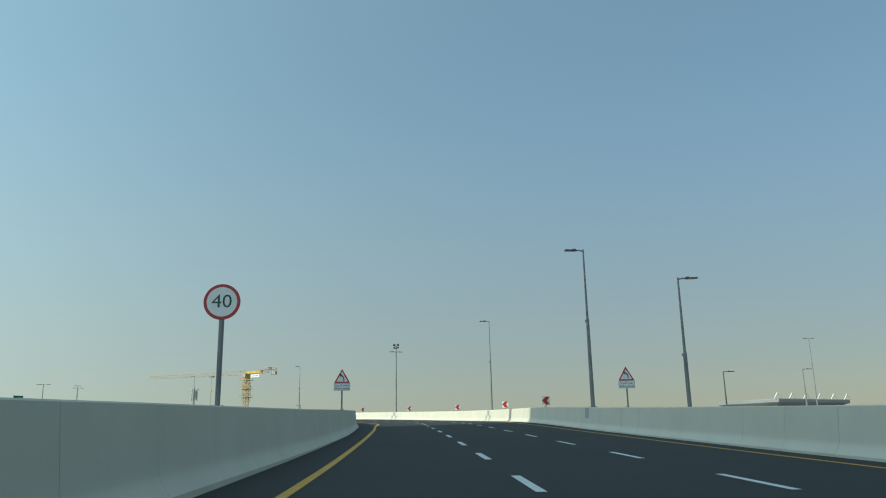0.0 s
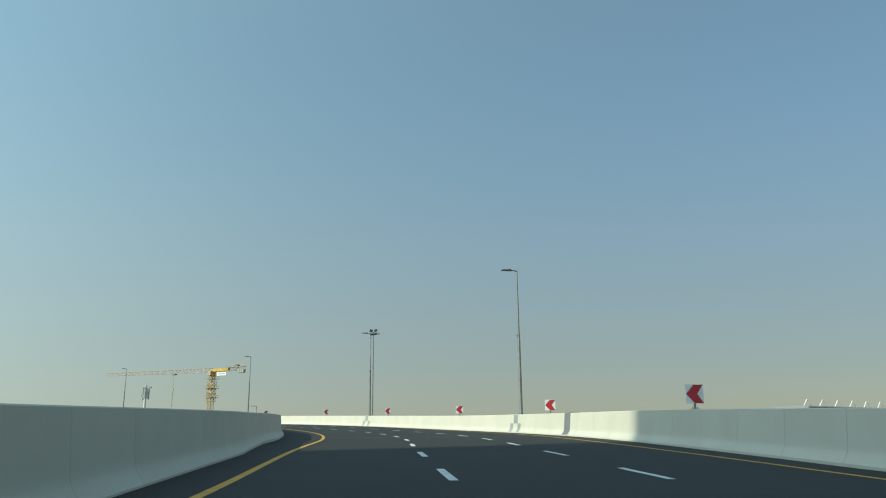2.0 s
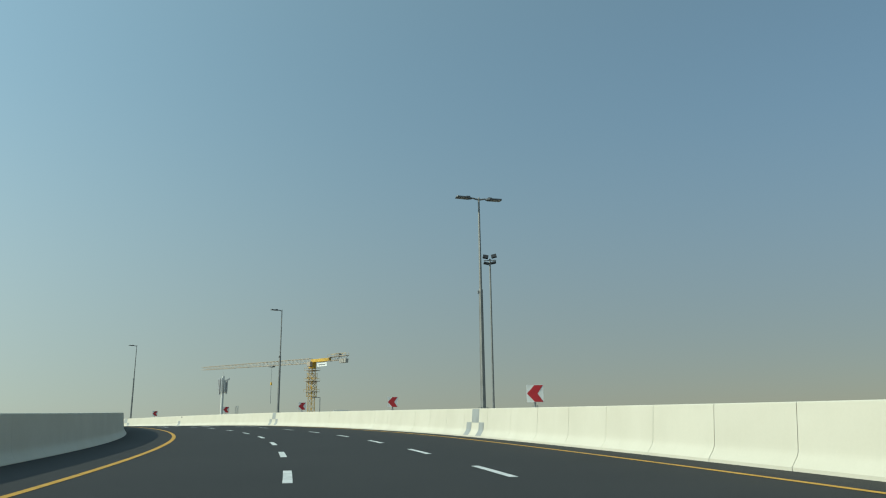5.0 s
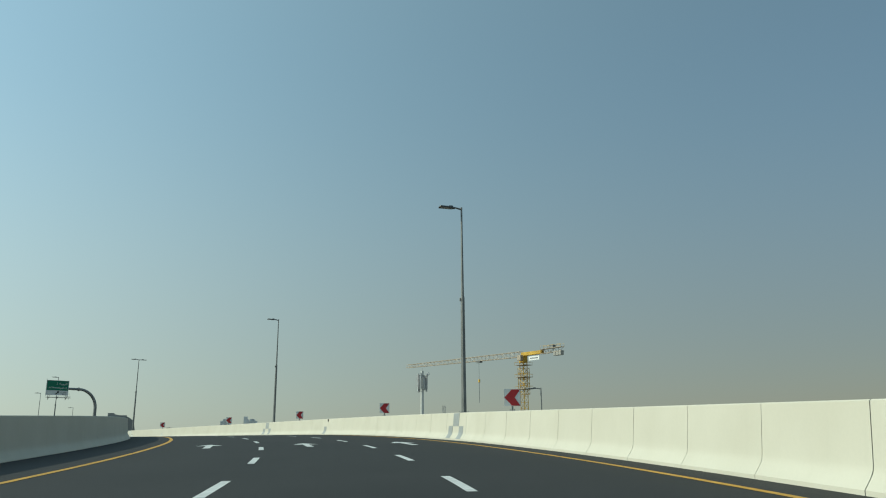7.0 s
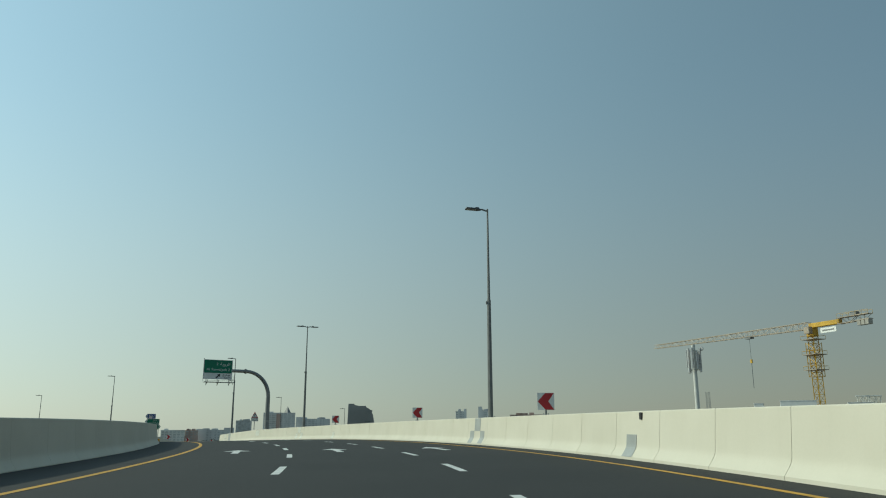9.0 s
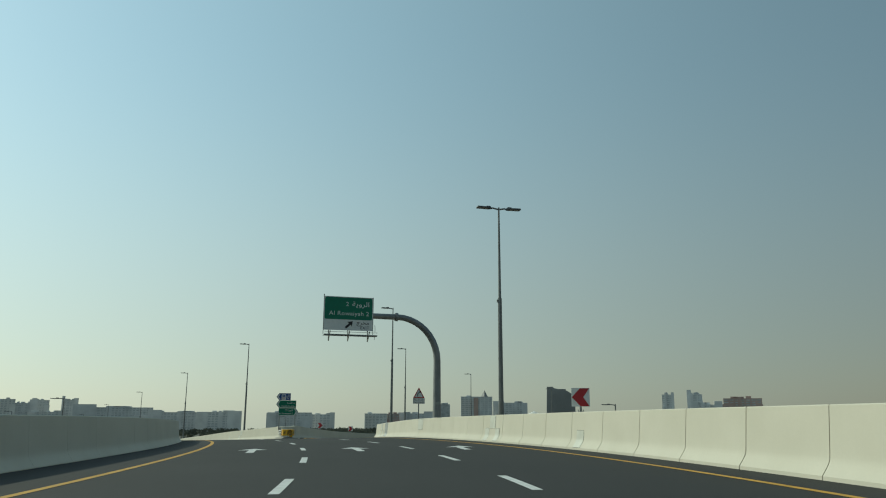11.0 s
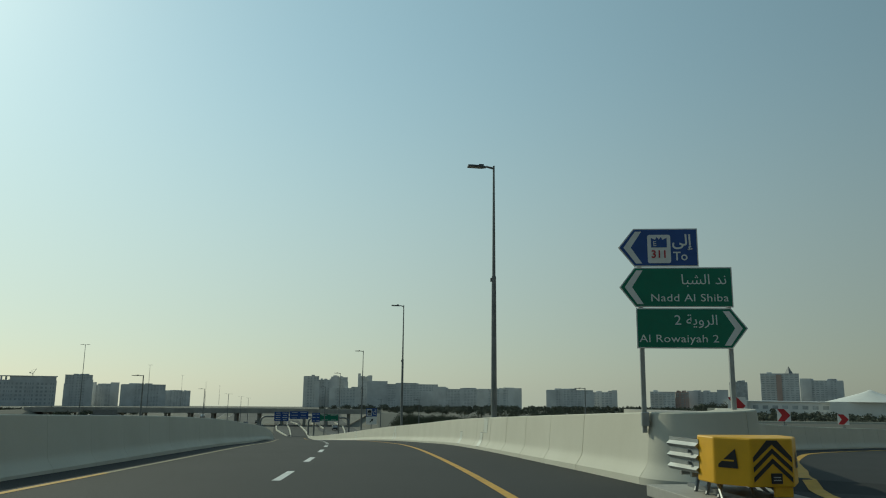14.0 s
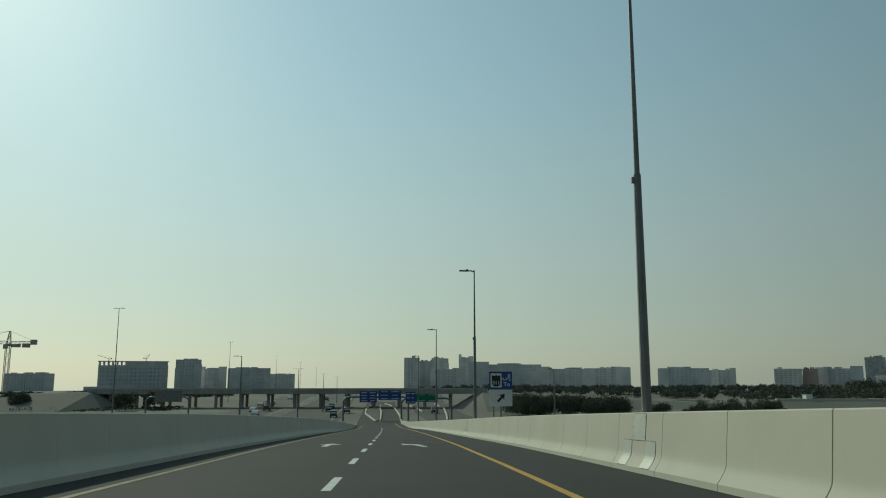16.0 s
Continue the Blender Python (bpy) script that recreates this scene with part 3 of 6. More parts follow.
barrier("barrier_exit_inner", lambda u: Vector(EXIT_RIGHT(u)), joints_of(0, 92, 2.8), 1, "cream painted concrete wall on the inside of the exit bend")
# the rounded end where the two walls meet
p0, p1 = at(312.2, GORE_WALL(312.2), GORE_BASE(312.2)), Vector(EXIT_LEFT(0))
mid, half = (p0 + p1) / 2, (p1 - p0) / 2
fore = Vector((half.y, -half.x, 0)).normalized() * half.length
if fore.dot(at(300, 6) - at(312, 6)) < 0:
    fore = -fore


def nose(u):
    a = math.pi * u / 10
    return mid - half * math.cos(a) + fore * math.sin(a)


barrier("barrier_nose", nose, [0.0, 6.2, 10.0], -1, "rounded cream concrete nose between the two roads", sub=20)
bm = bmesh.new()
ring = [nose(k) + (mid - nose(k)).normalized() * 0.34 for k in range(11)] + [at(314.5, GORE_WALL(314.5) + 0.55)]
top = [bm.verts.new((p.x, p.y, mid.z + WALL_H - 0.03)) for p in ring]
low = [bm.verts.new((p.x, p.y, mid.z)) for p in ring]
bm.faces.new(top)
for k in range(len(ring)):
    bm.faces.new((top[k], low[k], low[(k + 1) % len(ring)], top[(k + 1) % len(ring)]))
tagged(part("nose_fill", bm, BARE), "rough concrete filling behind the rounded wall nose", "concrete fill", kind="structure")


# ---------------------------------------------------------------- steel cover plates on the wall
def cover_plates(s, base, pale=False, upper=True, lower=True, group="cover plates on the wall", door=False, lows=(-0.82, 0.82), rise=None):
    """Plates over the openings at a lamp's foot, lying on the wall's face; base gives the wall's foot."""
    mat = PALE_PLATE if pale else PLATE
    m = upright(s, base(s))
    inv = m.inverted()
    ob = thing("cover_plate", m, ("pale" if pale else "grey") + " steel cover plates bolted to the concrete wall", "cover plate", group)

    def on(y, h, lift):
        """A place on the wall's face, y metres further on, h up."""
        p, q = at(s + y, base(s + y), rise(s + y) if rise else 0.0), at(s + y + 0.3, base(s + y + 0.3)) - at(s + y - 0.3, base(s + y - 0.3))
        out = Vector((q.y, -q.x, 0)).normalized()
        x = float(np.interp(h, [q[1] for q in FACE], [q[0] for q in FACE]))
        return inv @ (p + out * (x - lift) + Vector((0, 0, h)))

    def sheet(y0, y1, hs, name, bolts=True):
        bm = bmesh.new()
        rows = [[bm.verts.new(on(y, h, e)) for e in (0.010, 0.004) for y in (y0, y1)] for h in hs]
        for a, b in zip(rows, rows[1:]):
            bm.faces.new((a[0], a[1], b[1], b[0]))
            bm.faces.new((a[2], b[2], b[3], a[3]))
            bm.faces.new((a[0], b[0], b[2], a[2]))
            bm.faces.new((a[1], a[3], b[3], b[1]))
        bm.faces.new((rows[0][0], rows[0][2], rows[0][3], rows[0][1]))
        bm.faces.new((rows[-1][0], rows[-1][1], rows[-1][3], rows[-1][2]))
        part(name, bm, mat, ob)
        bm = bmesh.new()
        q = [[bm.verts.new(on(y, h + e, 0.005)) for y in (y0 - 0.009, y1 + 0.009)] for h, e in zip(hs, [-0.009] + [0] * (len(hs) - 2) + [0.009])]
        for a, b in zip(q, q[1:]):
            bm.faces.new((a[0], a[1], b[1], b[0]))
        part("gasket", bm, JOINT if pale else mat, ob, "dark line of sealant round the plate" if pale else "")
        for h in (hs[0] + 0.08, (hs[0] + hs[-1]) / 2, hs[-1] - 0.08) if bolts else ():
            for y in (y0 + 0.05, y1 - 0.05):
                bb = bmesh.new()
                bmesh.ops.create_cone(bb, cap_ends=True, segments=6, radius1=0.011, radius2=0.010, depth=0.016, matrix=Matrix.Translation(on(y, h, 0.014)) @ pose(0, 0, 0, 0, 90, 0))
                part("bolt", bb, STEEL, ob)

    if door:
        sheet(-0.70, 0.70, [0.54, 0.9, WALL_H - 0.04], "plate")
    elif upper:
        sheet(-0.45, 0.45, [0.64, 0.9, WALL_H - 0.03], "plate")
    if lower:
        for y in lows:
            sheet(y - 0.32, y + 0.32, [0.08, 0.10, 0.20, 0.265, 0.32, 0.38, 0.46, 0.635], "plate", False)
    return ob


for s, kw in ((45.8, dict(lower=False)), (89.6, {}), (131.05, {}), (174.55, {}), (219.0, {}), (263.1, dict(pale=True)), (297.4, dict(pale=True))):
    cover_plates(s, RIGHT_WALL, **kw)
for s, lows in ((330.0, (0.82,)), (368.05, (-0.82, 0.82)), (409.0, (-0.82, 0.82))):
    cover_plates(s, GORE_WALL, pale=True, lows=lows, rise=GORE_BASE)
cover_plates(278.6, RIGHT_WALL, pale=True, door=True, lower=False)


def small_plate(s, base, pale, rise=None):
    """A single bent plate low on the wall."""
    ob = cover_plates(s, base, pale=pale, upper=False, lows=(0.0,), rise=rise)
    return ob


for s, base, pale in ((202.6, RIGHT_WALL, False), (252.5, RIGHT_WALL, True)):
    small_plate(s, base, pale)
small_plate(336.3, GORE_WALL, True, GORE_BASE)


def wall_sleeve(s, base, side=1, half=0.45, mat=None):
    """A metal sleeve that bridges the wall's joint, over its full height."""
    m = upright(s, base)
    bm = bmesh.new()
    for lap in (half,):
        rows = []
        for h, x in (*((h, x - 0.016) for x, h in FACE[1:]), (WALL_H + 0.012, 0.235), (WALL_H + 0.012, 0.9)):
            rows.append([bm.verts.new((side * (x + e * 0.014), y, h)) for e in (0, 1) for y in (-half, half)])
        for a, b in zip(rows, rows[1:]):
            bm.faces.new((a[0], a[1], b[1], b[0]))
            bm.faces.new((a[2], b[2], b[3], a[3]))
            bm.faces.new((a[0], b[0], b[2], a[2]))
            bm.faces.new((a[1], a[3], b[3], b[1]))
    ob = tagged(part("joint_sleeve", bm, mat or PLATE), "grey steel sleeve over a joint in the wall", "joint sleeve", "sleeves over wall joints")
    ob.matrix_world = m
    return ob


ob = tagged(part("junction_box", bevelled(box(bmesh.new(), 0, 0, 0, 0.05, 0.14, 0.18), 0.01), SIGN_BLACK), "small dark box fixed high on the concrete wall", "junction box")
ob.matrix_world = upright(202.0, RIGHT_WALL(202.0) + 0.215, WALL_H - 0.13)

wall_sleeve(79.0, RIGHT_WALL(79.0), 1, 0.55, POST_GREY)
wall_sleeve(294.2, RIGHT_WALL(294.2), 1, 0.66)
wall_sleeve(298.6, LEFT_WALL(298.6), -1)


# ---------------------------------------------------------------- street lamps
def lamp_head(ob, z, side, arm=0.35):
    """A flat luminaire on a short arm, to the given side."""
    bm = bmesh.new()
    tube(bm, [(0, 0, z - 0.05), (side * arm, 0, z + 0.02)], [0.045, 0.04], 8)
    part("arm", bm, MAST_STEEL, ob)
    bm = bmesh.new()
    out = [(0.0, -0.06), (0.12, -0.14), (0.18, -0.185), (0.80, -0.185), (0.83, -0.15), (0.83, 0.15), (0.80, 0.185), (0.18, 0.185), (0.12, 0.14), (0.0, 0.06)]
    a = [bm.verts.new((side * (arm + x), y, z - 0.035 + 0.02 * x)) for x, y in out]
    b = [bm.verts.new((side * (arm + 0.02 + x * 0.96), y * 0.93, z + 0.028 + 0.02 * x)) for x, y in out]
    bm.faces.new(a)
    bm.faces.new(b[::-1])
    for k in range(len(out)):
        bm.faces.new((a[k], b[k], b[(k + 1) % len(out)], a[(k + 1) % len(out)]))
    head = part("luminaire", bm, LAMP_GREY, ob, "dark grey flat rectangular luminaire")
    part("gear_box", bevelled(box(bmesh.new(), side * (arm + 0.22), 0, z + 0.065, 0.22, 0.2, 0.06), 0.015), LAMP_GREY, head, "raised gear box")
    bm = bmesh.new()
    box(bm, side * (arm + 0.51), 0, z - 0.028, 0.52, 0.27, 0.02, pose(0, 0, 0, 0, -side * 1.1, 0))
    part("lens", bm, LENS, head, "dull brownish lamp lens")


def street_lamp(name, m, height, heads=(-1,), drop=0.0, step=0.55, label="", wide=1.0, group="lamps along the ramp"):
    """An octagonal mast with a thicker foot; drop is how far its foot reaches below the base."""
    ob = thing(name, m, label, "street lamp", group)
    cut = height * step
    bm = bmesh.new()
    tube(bm, [(0, 0, -drop), (0, 0, cut)], [0.128 * wide, 0.098 * wide], 8, radians(22.5))
    part("lower_mast", bm, MAST_STEEL, ob)
    bm = bmesh.new()
    tube(bm, [(0, 0, cut - 0.02), (0, 0, cut + 0.05), (0, 0, height - 0.1), (0, 0, height + 0.06)], [0.076 * wide, 0.074 * wide, 0.045 * wide, 0.045 * wide], 8, radians(22.5))
    part("upper_mast", bm, MAST_STEEL, ob)
    bm = bmesh.new()
    tube(bm, [(0, 0, cut - 0.06), (0, 0, cut + 0.03)], [0.100 * wide, 0.09 * wide], 8, radians(22.5))
    part("collar", bm, MAST_STEEL, ob)
    bm = bmesh.new()
    box(bm, -0.105 * wide, 0, cut - 0.12, 0.1, 0.09, 0.14)
    part("socket_box", bevelled(bm, 0.01), MAST_STEEL, ob)
    if not drop:
        bm = bmesh.new()
        box(bm, 0, 0, 0.012, 0.42, 0.42, 0.024)
        part("base_plate", bm, MAST_STEEL, ob)
        for x in (-0.16, 0.16):
            for y in (-0.16, 0.16):
                bm = bmesh.new()
                tube(bm, [(x, y, 0.02), (x, y, 0.08)], 0.016, 6)
                part("bolt", bm, DARK_STEEL, ob)
        bm = bmesh.new()
        box(bm, 0.0, -0.115 * wide, 0.7, 0.1, 0.02, 0.4)
        part("hatch", bevelled(bm, 0.005), MAST_STEEL, ob)
    for side in heads:
        lamp_head(ob, height, side)
    return ob


TALL = "grey octagonal steel street lamp standing on the concrete wall"
lamp = street_lamp("street_lamp", upright(46.3, 9.38, WALL_H), 9.7, label=TALL)
for s, n, top in ((90.0, 9.95, 13.65), (174.95, 9.52, 16.15), (219.0, 9.82, 17.1), (297.7, 14.2, 16.5), (330.4, 7.1, 15.45), (369.9, 7.42, 13.55), (409.4, 7.3, 11.2), (450.1, 6.9, 8.9), (491, 6.5, 6.4)):
    m = upright(s, n, WALL_H)
    copy_thing(lamp, m @ Matrix.Diagonal((1, 1, (top - m.translation.z) / 9.7, 1)))
double = street_lamp("street_lamp", upright(131.85, 9.74, WALL_H), 10.2, heads=(-1, 1), label="grey street lamp with two luminaires standing on the concrete wall")
copy_thing(double, upright(263.8, 9.86, WALL_H) @ Matrix.Diagonal((1, 1, 1.025, 1)))
for p, turn in (((-168.2, 256.8, 2.9 + WALL_H), 58), ((-189.0, 283.7, 1.2 + WALL_H), 38)):
    copy_thing(lamp, Matrix.Translation(p) @ pose(0, 0, 0, 0, 0, turn) @ Matrix.Diagonal((1, 1, 11.3 / 9.7, 1)))

# lamps of the neighbouring roads, on the ground
FARL = "tall grey steel street lamp of a neighbouring road"
near = street_lamp("street_lamp", Matrix.Translation((13.9, 45.2, GROUND)), 17.8, heads=(1,), drop=0.2, step=0.75, label=FARL, wide=1.15, group="lamps of the other roads")
for x, y, top, side, turn in ((-159.1, 213.0, 7.9, -1, 70), (-222.4, 263.2, 6.1, -1, 80), (-231.0, 216.4, 6.9, -1, 80), (-301.9, 219.8, 5.6, -1, 80), (-301.8, 262.7, 3.9, -1, 80), (-38.8, 203.6, 9.2, -1, 20), (28.3, 79.8, 6.2, 1, 0), (45.7, 100, 7.9, 1, 0), (-342.2, 261.9, 3.5, -1, 80), (-196.3, 309.9, 11.9, -1, 50), (-124.3, 250.4, 7.4, -1, 50)):
    k = (top - GROUND) / 17.8
    copy_thing(near, Matrix.Translation((x, y, GROUND)) @ pose(0, 0, 0, 0, 0, turn + (180 if side < 0 else 0)) @ Matrix.Diagonal((1, 1, k, 1)))
twin = street_lamp("street_lamp", Matrix.Translation((71.1, 151.2, GROUND)), 26.6, heads=(-1, 1), drop=0.2, label="very tall lamp mast with two luminaires beside a highway", wide=1.3, group="lamps of the other roads")
for x, y, top, turn in ((-362.7, 186.6, 16.7, 85), (-541, 184, 16.7, 85), (-823, 180, 16.7, 85), (-470, 128, 2.5, 85), (-369.9, 223.5, 4.3, 85), (-439.7, 227.2, 3.1, 85), (-516.3, 230.7, 1.8, 85), (-796, 200.3, 11.2, 85), (-912, 208.3, 8.7, 85), (-74, 141, 11, 20), (-82, 171, 12.4, 30)):
    copy_thing(twin, Matrix.Translation((x, y, GROUND)) @ pose(0, 0, 0, 0, 0, turn) @ Matrix.Diagonal((1, 1, (top - GROUND) / 26.6, 1)))

# floodlight mast beyond the wall
flood = thing("floodlight_mast", Matrix.Translation((-11.4, 168.6, GROUND)), "slim steel mast with four dark floodlights", "floodlight mast")
part("mast", tube(bmesh.new(), [(0, 0, -0.2), (0, 0, 12), (0, 0, 28.75)], [0.15, 0.12, 0.08], 10), MAST_STEEL, flood)
part("crossbar", box(bmesh.new(), 0, 0, 28.6, 1.2, 0.08, 0.08), DARK_STEEL, flood)
for x, z in ((-0.40, 28.95), (0.40, 28.98), (-0.34, 28.3), (0.34, 28.33)):
    bm = box(bmesh.new(), x, -0.12, z, 0.52, 0.2, 0.40 if z > 28.5 else 0.26, pose(0, 0, 0, -25 if z > 28.5 else -50, 12 if x < 0 else -12, 0))
    part("floodlight", bevelled(bm, 0.03), SIGN_BLACK, flood, "dark square floodlight")
part("control_box", bevelled(box(bmesh.new(), 0.16, -0.1, 14.4, 0.22, 0.2, 0.55), 0.02), STEEL, flood)


# ---------------------------------------------------------------- traffic signs
def post(ob, x, y, z0, z1, r=0.045, mat=None, name="post"):
    part(name, tube(bmesh.new(), [(x, y, z0), (x, y, z1)], r, 12), mat or DARK_STEEL, ob, smooth=False)


def foot(ob, x=0.0, y=0.06, z=0.0):
    part("foot_plate", bevelled(box(bmesh.new(), x, y, z + 0.012, 0.24, 0.22, 0.024), 0.004), STEEL, ob)
    for dx in (-0.09, 0.09):
        part("bolt", tube(bmesh.new(), [(x + dx, y, z + 0.02), (x + dx, y, z + 0.09)], 0.014, 6), DARK_STEEL, ob)


def bend_arrow(ob, z, side):
    """The bend symbol: shaft up, then a curve to one side, with a head."""
    pts = [Vector((0.10, -0.17)), Vector((0.10, -0.03)), Vector((0.07, 0.05)), Vector((-0.005, 0.115)), Vector((-0.06, 0.145))]
    w = 0.026
    left, right = [], []
    for i, p in enumerate(pts):
        d = (pts[min(i + 1, 4)] - pts[max(i - 1, 0)]).normalized()
        nrm = Vector((-d.y, d.x))
        left.append(p + nrm * w)
        right.append(p - nrm * w)
    outline = [tuple(p) for p in left] + [tuple(p) for p in right[::-1]]
    outline = [(x * side, y + z) for x, y in outline]
    bm = plate(bmesh.new(), outline, -0.018, -0.012)
    d, tip = Vector((-0.9, 0.42)).normalized(), Vector((-0.165, 0.195))
    nrm = Vector((-d.y, d.x))
    tri = [tip, tip - d * 0.14 + nrm * 0.095, tip - d * 0.10, tip - d * 0.14 - nrm * 0.095]
    plate(bm, [(p.x * side, p.y + z) for p in tri], -0.018, -0.012)
    part("symbol", bm, SIGN_BLACK, ob, "black bend arrow")


def warning_sign(m, side, pole, size=1.0):
    """A triangle over a text plate; size scales both."""
    ob = thing("warning_sign", m, "red-edged triangle over a white plate reading Reduce Speed, on a post", "traffic sign", "warning signs")
    m2 = m @ Matrix.Translation((0, 0, pole * (1 - size))) @ Matrix.Diagonal((size, size, size, 1))
    post(ob, 0, 0.06, -pole * (1 / size - 1) * 1.02, pole + 1.0)
    foot(ob, z=-pole * (1 / size - 1))
    ob.matrix_world = m2
    w, z = 0.92, pole + 0.445
    hgt = w * 0.87
    tri = lambda k: [(-w / 2 * k, z + (hgt / 3) * (1 - k)), (w / 2 * k, z + (hgt / 3) * (1 - k)), (0, z + (hgt / 3) * (1 - k) + hgt * k)]
    rim = part("triangle", plate(bmesh.new(), rounded_poly(tri(1.0), 0.03), 0.0, 0.012), SIGN_RED, ob, "red triangular sign plate")
    part("field", plate(bmesh.new(), rounded_poly(tri(0.72), 0.01), -0.010, -0.002), SIGN_WHITE, rim, "white field")
    bend_arrow(ob, z + hgt * 0.36, side)
    pz = pole + 0.225
    pl = part("text_plate", plate(bmesh.new(), rounded(0.94, 0.43, 0.02, 0, pz), 0.0, 0.012), SIGN_WHITE, ob, "white text plate")
    bm = bmesh.new()
    outer, inner = rounded(0.91, 0.40, 0.05, 0, pz), rounded(0.885, 0.375, 0.04, 0, pz)
    vo, vi = [bm.verts.new((x, -0.004, q)) for x, q in outer], [bm.verts.new((x, -0.004, q)) for x, q in inner]
    for k in range(len(vo)):
        bm.faces.new((vo[k], vo[(k + 1) % len(vo)], vi[(k + 1) % len(vo)], vi[k]))
    part("border", bm, SIGN_BLACK, pl, "black border line")
    lettering(AR_SLOW, 0.15, 0, -0.005, pz + 0.085, SIGN_BLACK, pl)
    lettering("Reduce Speed", 0.14, 0, -0.005, pz - 0.095, SIGN_BLACK, pl)
    return ob


warning_sign(upright(37.2, -4.98, WALL_H - 0.05, 6), 1, 0.90, 0.83)
warning_sign(upright(39.6, 9.5, WALL_H, -4), 1, 0.96, 0.91)
warning_sign(upright(284.5, 11.8, WALL_H, -2), -1, 1.2)

# speed limit
ob = thing("speed_limit_sign", upright(14.6, -5.47, WALL_H - 0.05, 3), "round white sign reading 40 with a red rim, on a post", "traffic sign")
post(ob, 0, 0.06, 0, 2.2, 0.05)
foot(ob)
circle = lambda r: [(r * math.cos(2 * math.pi * k / 40), 2.02 + r * math.sin(2 * math.pi * k / 40)) for k in range(40)]
disc = part("disc", plate(bmesh.new(), circle(0.345), 0.0, 0.012), SIGN_RED, ob, "red round sign plate")
part("field", plate(bmesh.new(), circle(0.285), -0.008, -0.002), SIGN_WHITE, disc, "white field")
lettering("40", 0.36, 0, -0.009, 2.02, SIGN_DARK_GREEN, disc, stretch=1.08)


def chevron_sign(m, side, group):
    """A square board with one broad chevron; side -1 points left."""
    ob = thing("chevron_sign", m, "square white board with a red chevron on a short post", "traffic sign", group)
    w = 0.66
    z = 0.20 + w / 2
    post(ob, 0, 0.05, 0, 0.75, 0.04)
    foot(ob, y=0.05)
    b = part("board", plate(bmesh.new(), rounded(w, w, 0.015, 0, z), 0.0, 0.01), SIGN_WHITE, ob, "white square board")
    e = w / 2 - 0.012
    pts = [(-e, 0), (-0.02, e), (e, e), (0.30 * e, 0), (e, -e), (-0.02, -e)]
    part("chevron", plate(bmesh.new(), [(-side * x, z + q) for x, q in pts], -0.008, -0.002), SIGN_RED, b, "red chevron")
    return ob


cv = chevron_sign(upright(62.8, RIGHT_WALL(62.8) + 0.80, WALL_H, 4), -1, "chevrons round the bend")
for s in (84.0, 104.8, 125.65, 146.9, 168.6, 190.3, 211.5, 232.6, 254.0):
    copy_thing(cv, upright(s, RIGHT_WALL(s) + 0.82, WALL_H, -10))
exit_spots = [Matrix.Translation(left_of(EXIT_LEFT, u, 0.4, WALL_H)) @ pose(0, 0, 0, 0, 0, 68 - 0.35 * u) for u in (17.0, 30.0, 41.5, 54.0)]
exit_chevron = chevron_sign(exit_spots[0], 1, "chevrons on the exit")
for m in exit_spots[1:]:
    copy_thing(exit_chevron, m)

# ---------------------------------------------------------------- overhead exit sign
A, B = Vector((-125.6, 223.35, 0)), Vector((-124.55, 226.65, 0))
ang = math.degrees(math.atan2((B - A).y, (B - A).x))
C = (A + B) / 2
ob = thing("overhead_sign", Matrix.Translation((C.x, C.y, 0)) @ pose(0, 0, 0, 0, 0, ang), "green and white exit sign hung from a curved steel arm", "overhead sign")
W, Z0, Z1 = 3.42, 12.17, 14.5
zm = Z0 + 0.74
panel = part("sign_panel", plate(bmesh.new(), rounded(W, Z1 - Z0, 0.03, 0, (Z0 + Z1) / 2), 0.0, 0.05), SIGN_WHITE, ob, "white sign panel")
part("green_field", plate(bmesh.new(), rounded(W - 0.09, Z1 - zm - 0.05, 0.10, 0, (zm + Z1 - 0.05) / 2), -0.006, -0.001), SIGN_GREEN, panel, "green upper field")
lettering(AR_ROWAIYAH[2:], 0.46, 1.47, -0.009, Z1 - 0.52, SIGN_WHITE, panel, align="RIGHT", stretch=1.28, width=0.002)
lettering("2", 0.42, -0.10, -0.009, Z1 - 0.52, SIGN_WHITE, panel)
lettering("Al Rowaiyah 2", 0.42, 0.04, -0.009, Z1 - 1.17, SIGN_WHITE, panel, stretch=1.08, space=1.06)
lettering(AR_EXIT, 0.34, 1.47, -0.004, zm - 0.20, SIGN_BLACK, panel, align="RIGHT", width=0.003, stretch=1.2)
lettering("EXIT", 0.31, 1.48, -0.004, zm - 0.55, SIGN_BLACK, panel, align="RIGHT", stretch=1.0, space=1.05)
d = Vector((0.70, 0.71)).normalized()
nrm = Vector((-d.y, d.x))
tail, tip = Vector((-0.20, Z0 + 0.16)), Vector((0.30, Z0 + 0.64))
arw = [tail + nrm * 0.075, tip - d * 0.28 + nrm * 0.075, tip - d * 0.32 + nrm * 0.23, tip, tip - d * 0.32 - nrm * 0.23, tip - d * 0.28 - nrm * 0.075, tail - nrm * 0.075]
part("arrow", plate(bmesh.new(), [tuple(p) for p in arw], -0.008, -0.002), SIGN_BLACK, panel, "black arrow up to the right")
for x in (-W / 2 - 0.02, W / 2 + 0.02):
    part("side_rail", box(bmesh.new(), x, 0.03, (Z0 + Z1) / 2 - 0.13, 0.035, 0.06, Z1 - Z0 + 0.32), STEEL, ob)
part("cap", bevelled(box(bmesh.new(), -W / 2 - 0.02, 0.03, Z1 + 0.08, 0.07, 0.08, 0.12), 0.015), DARK_STEEL, ob)
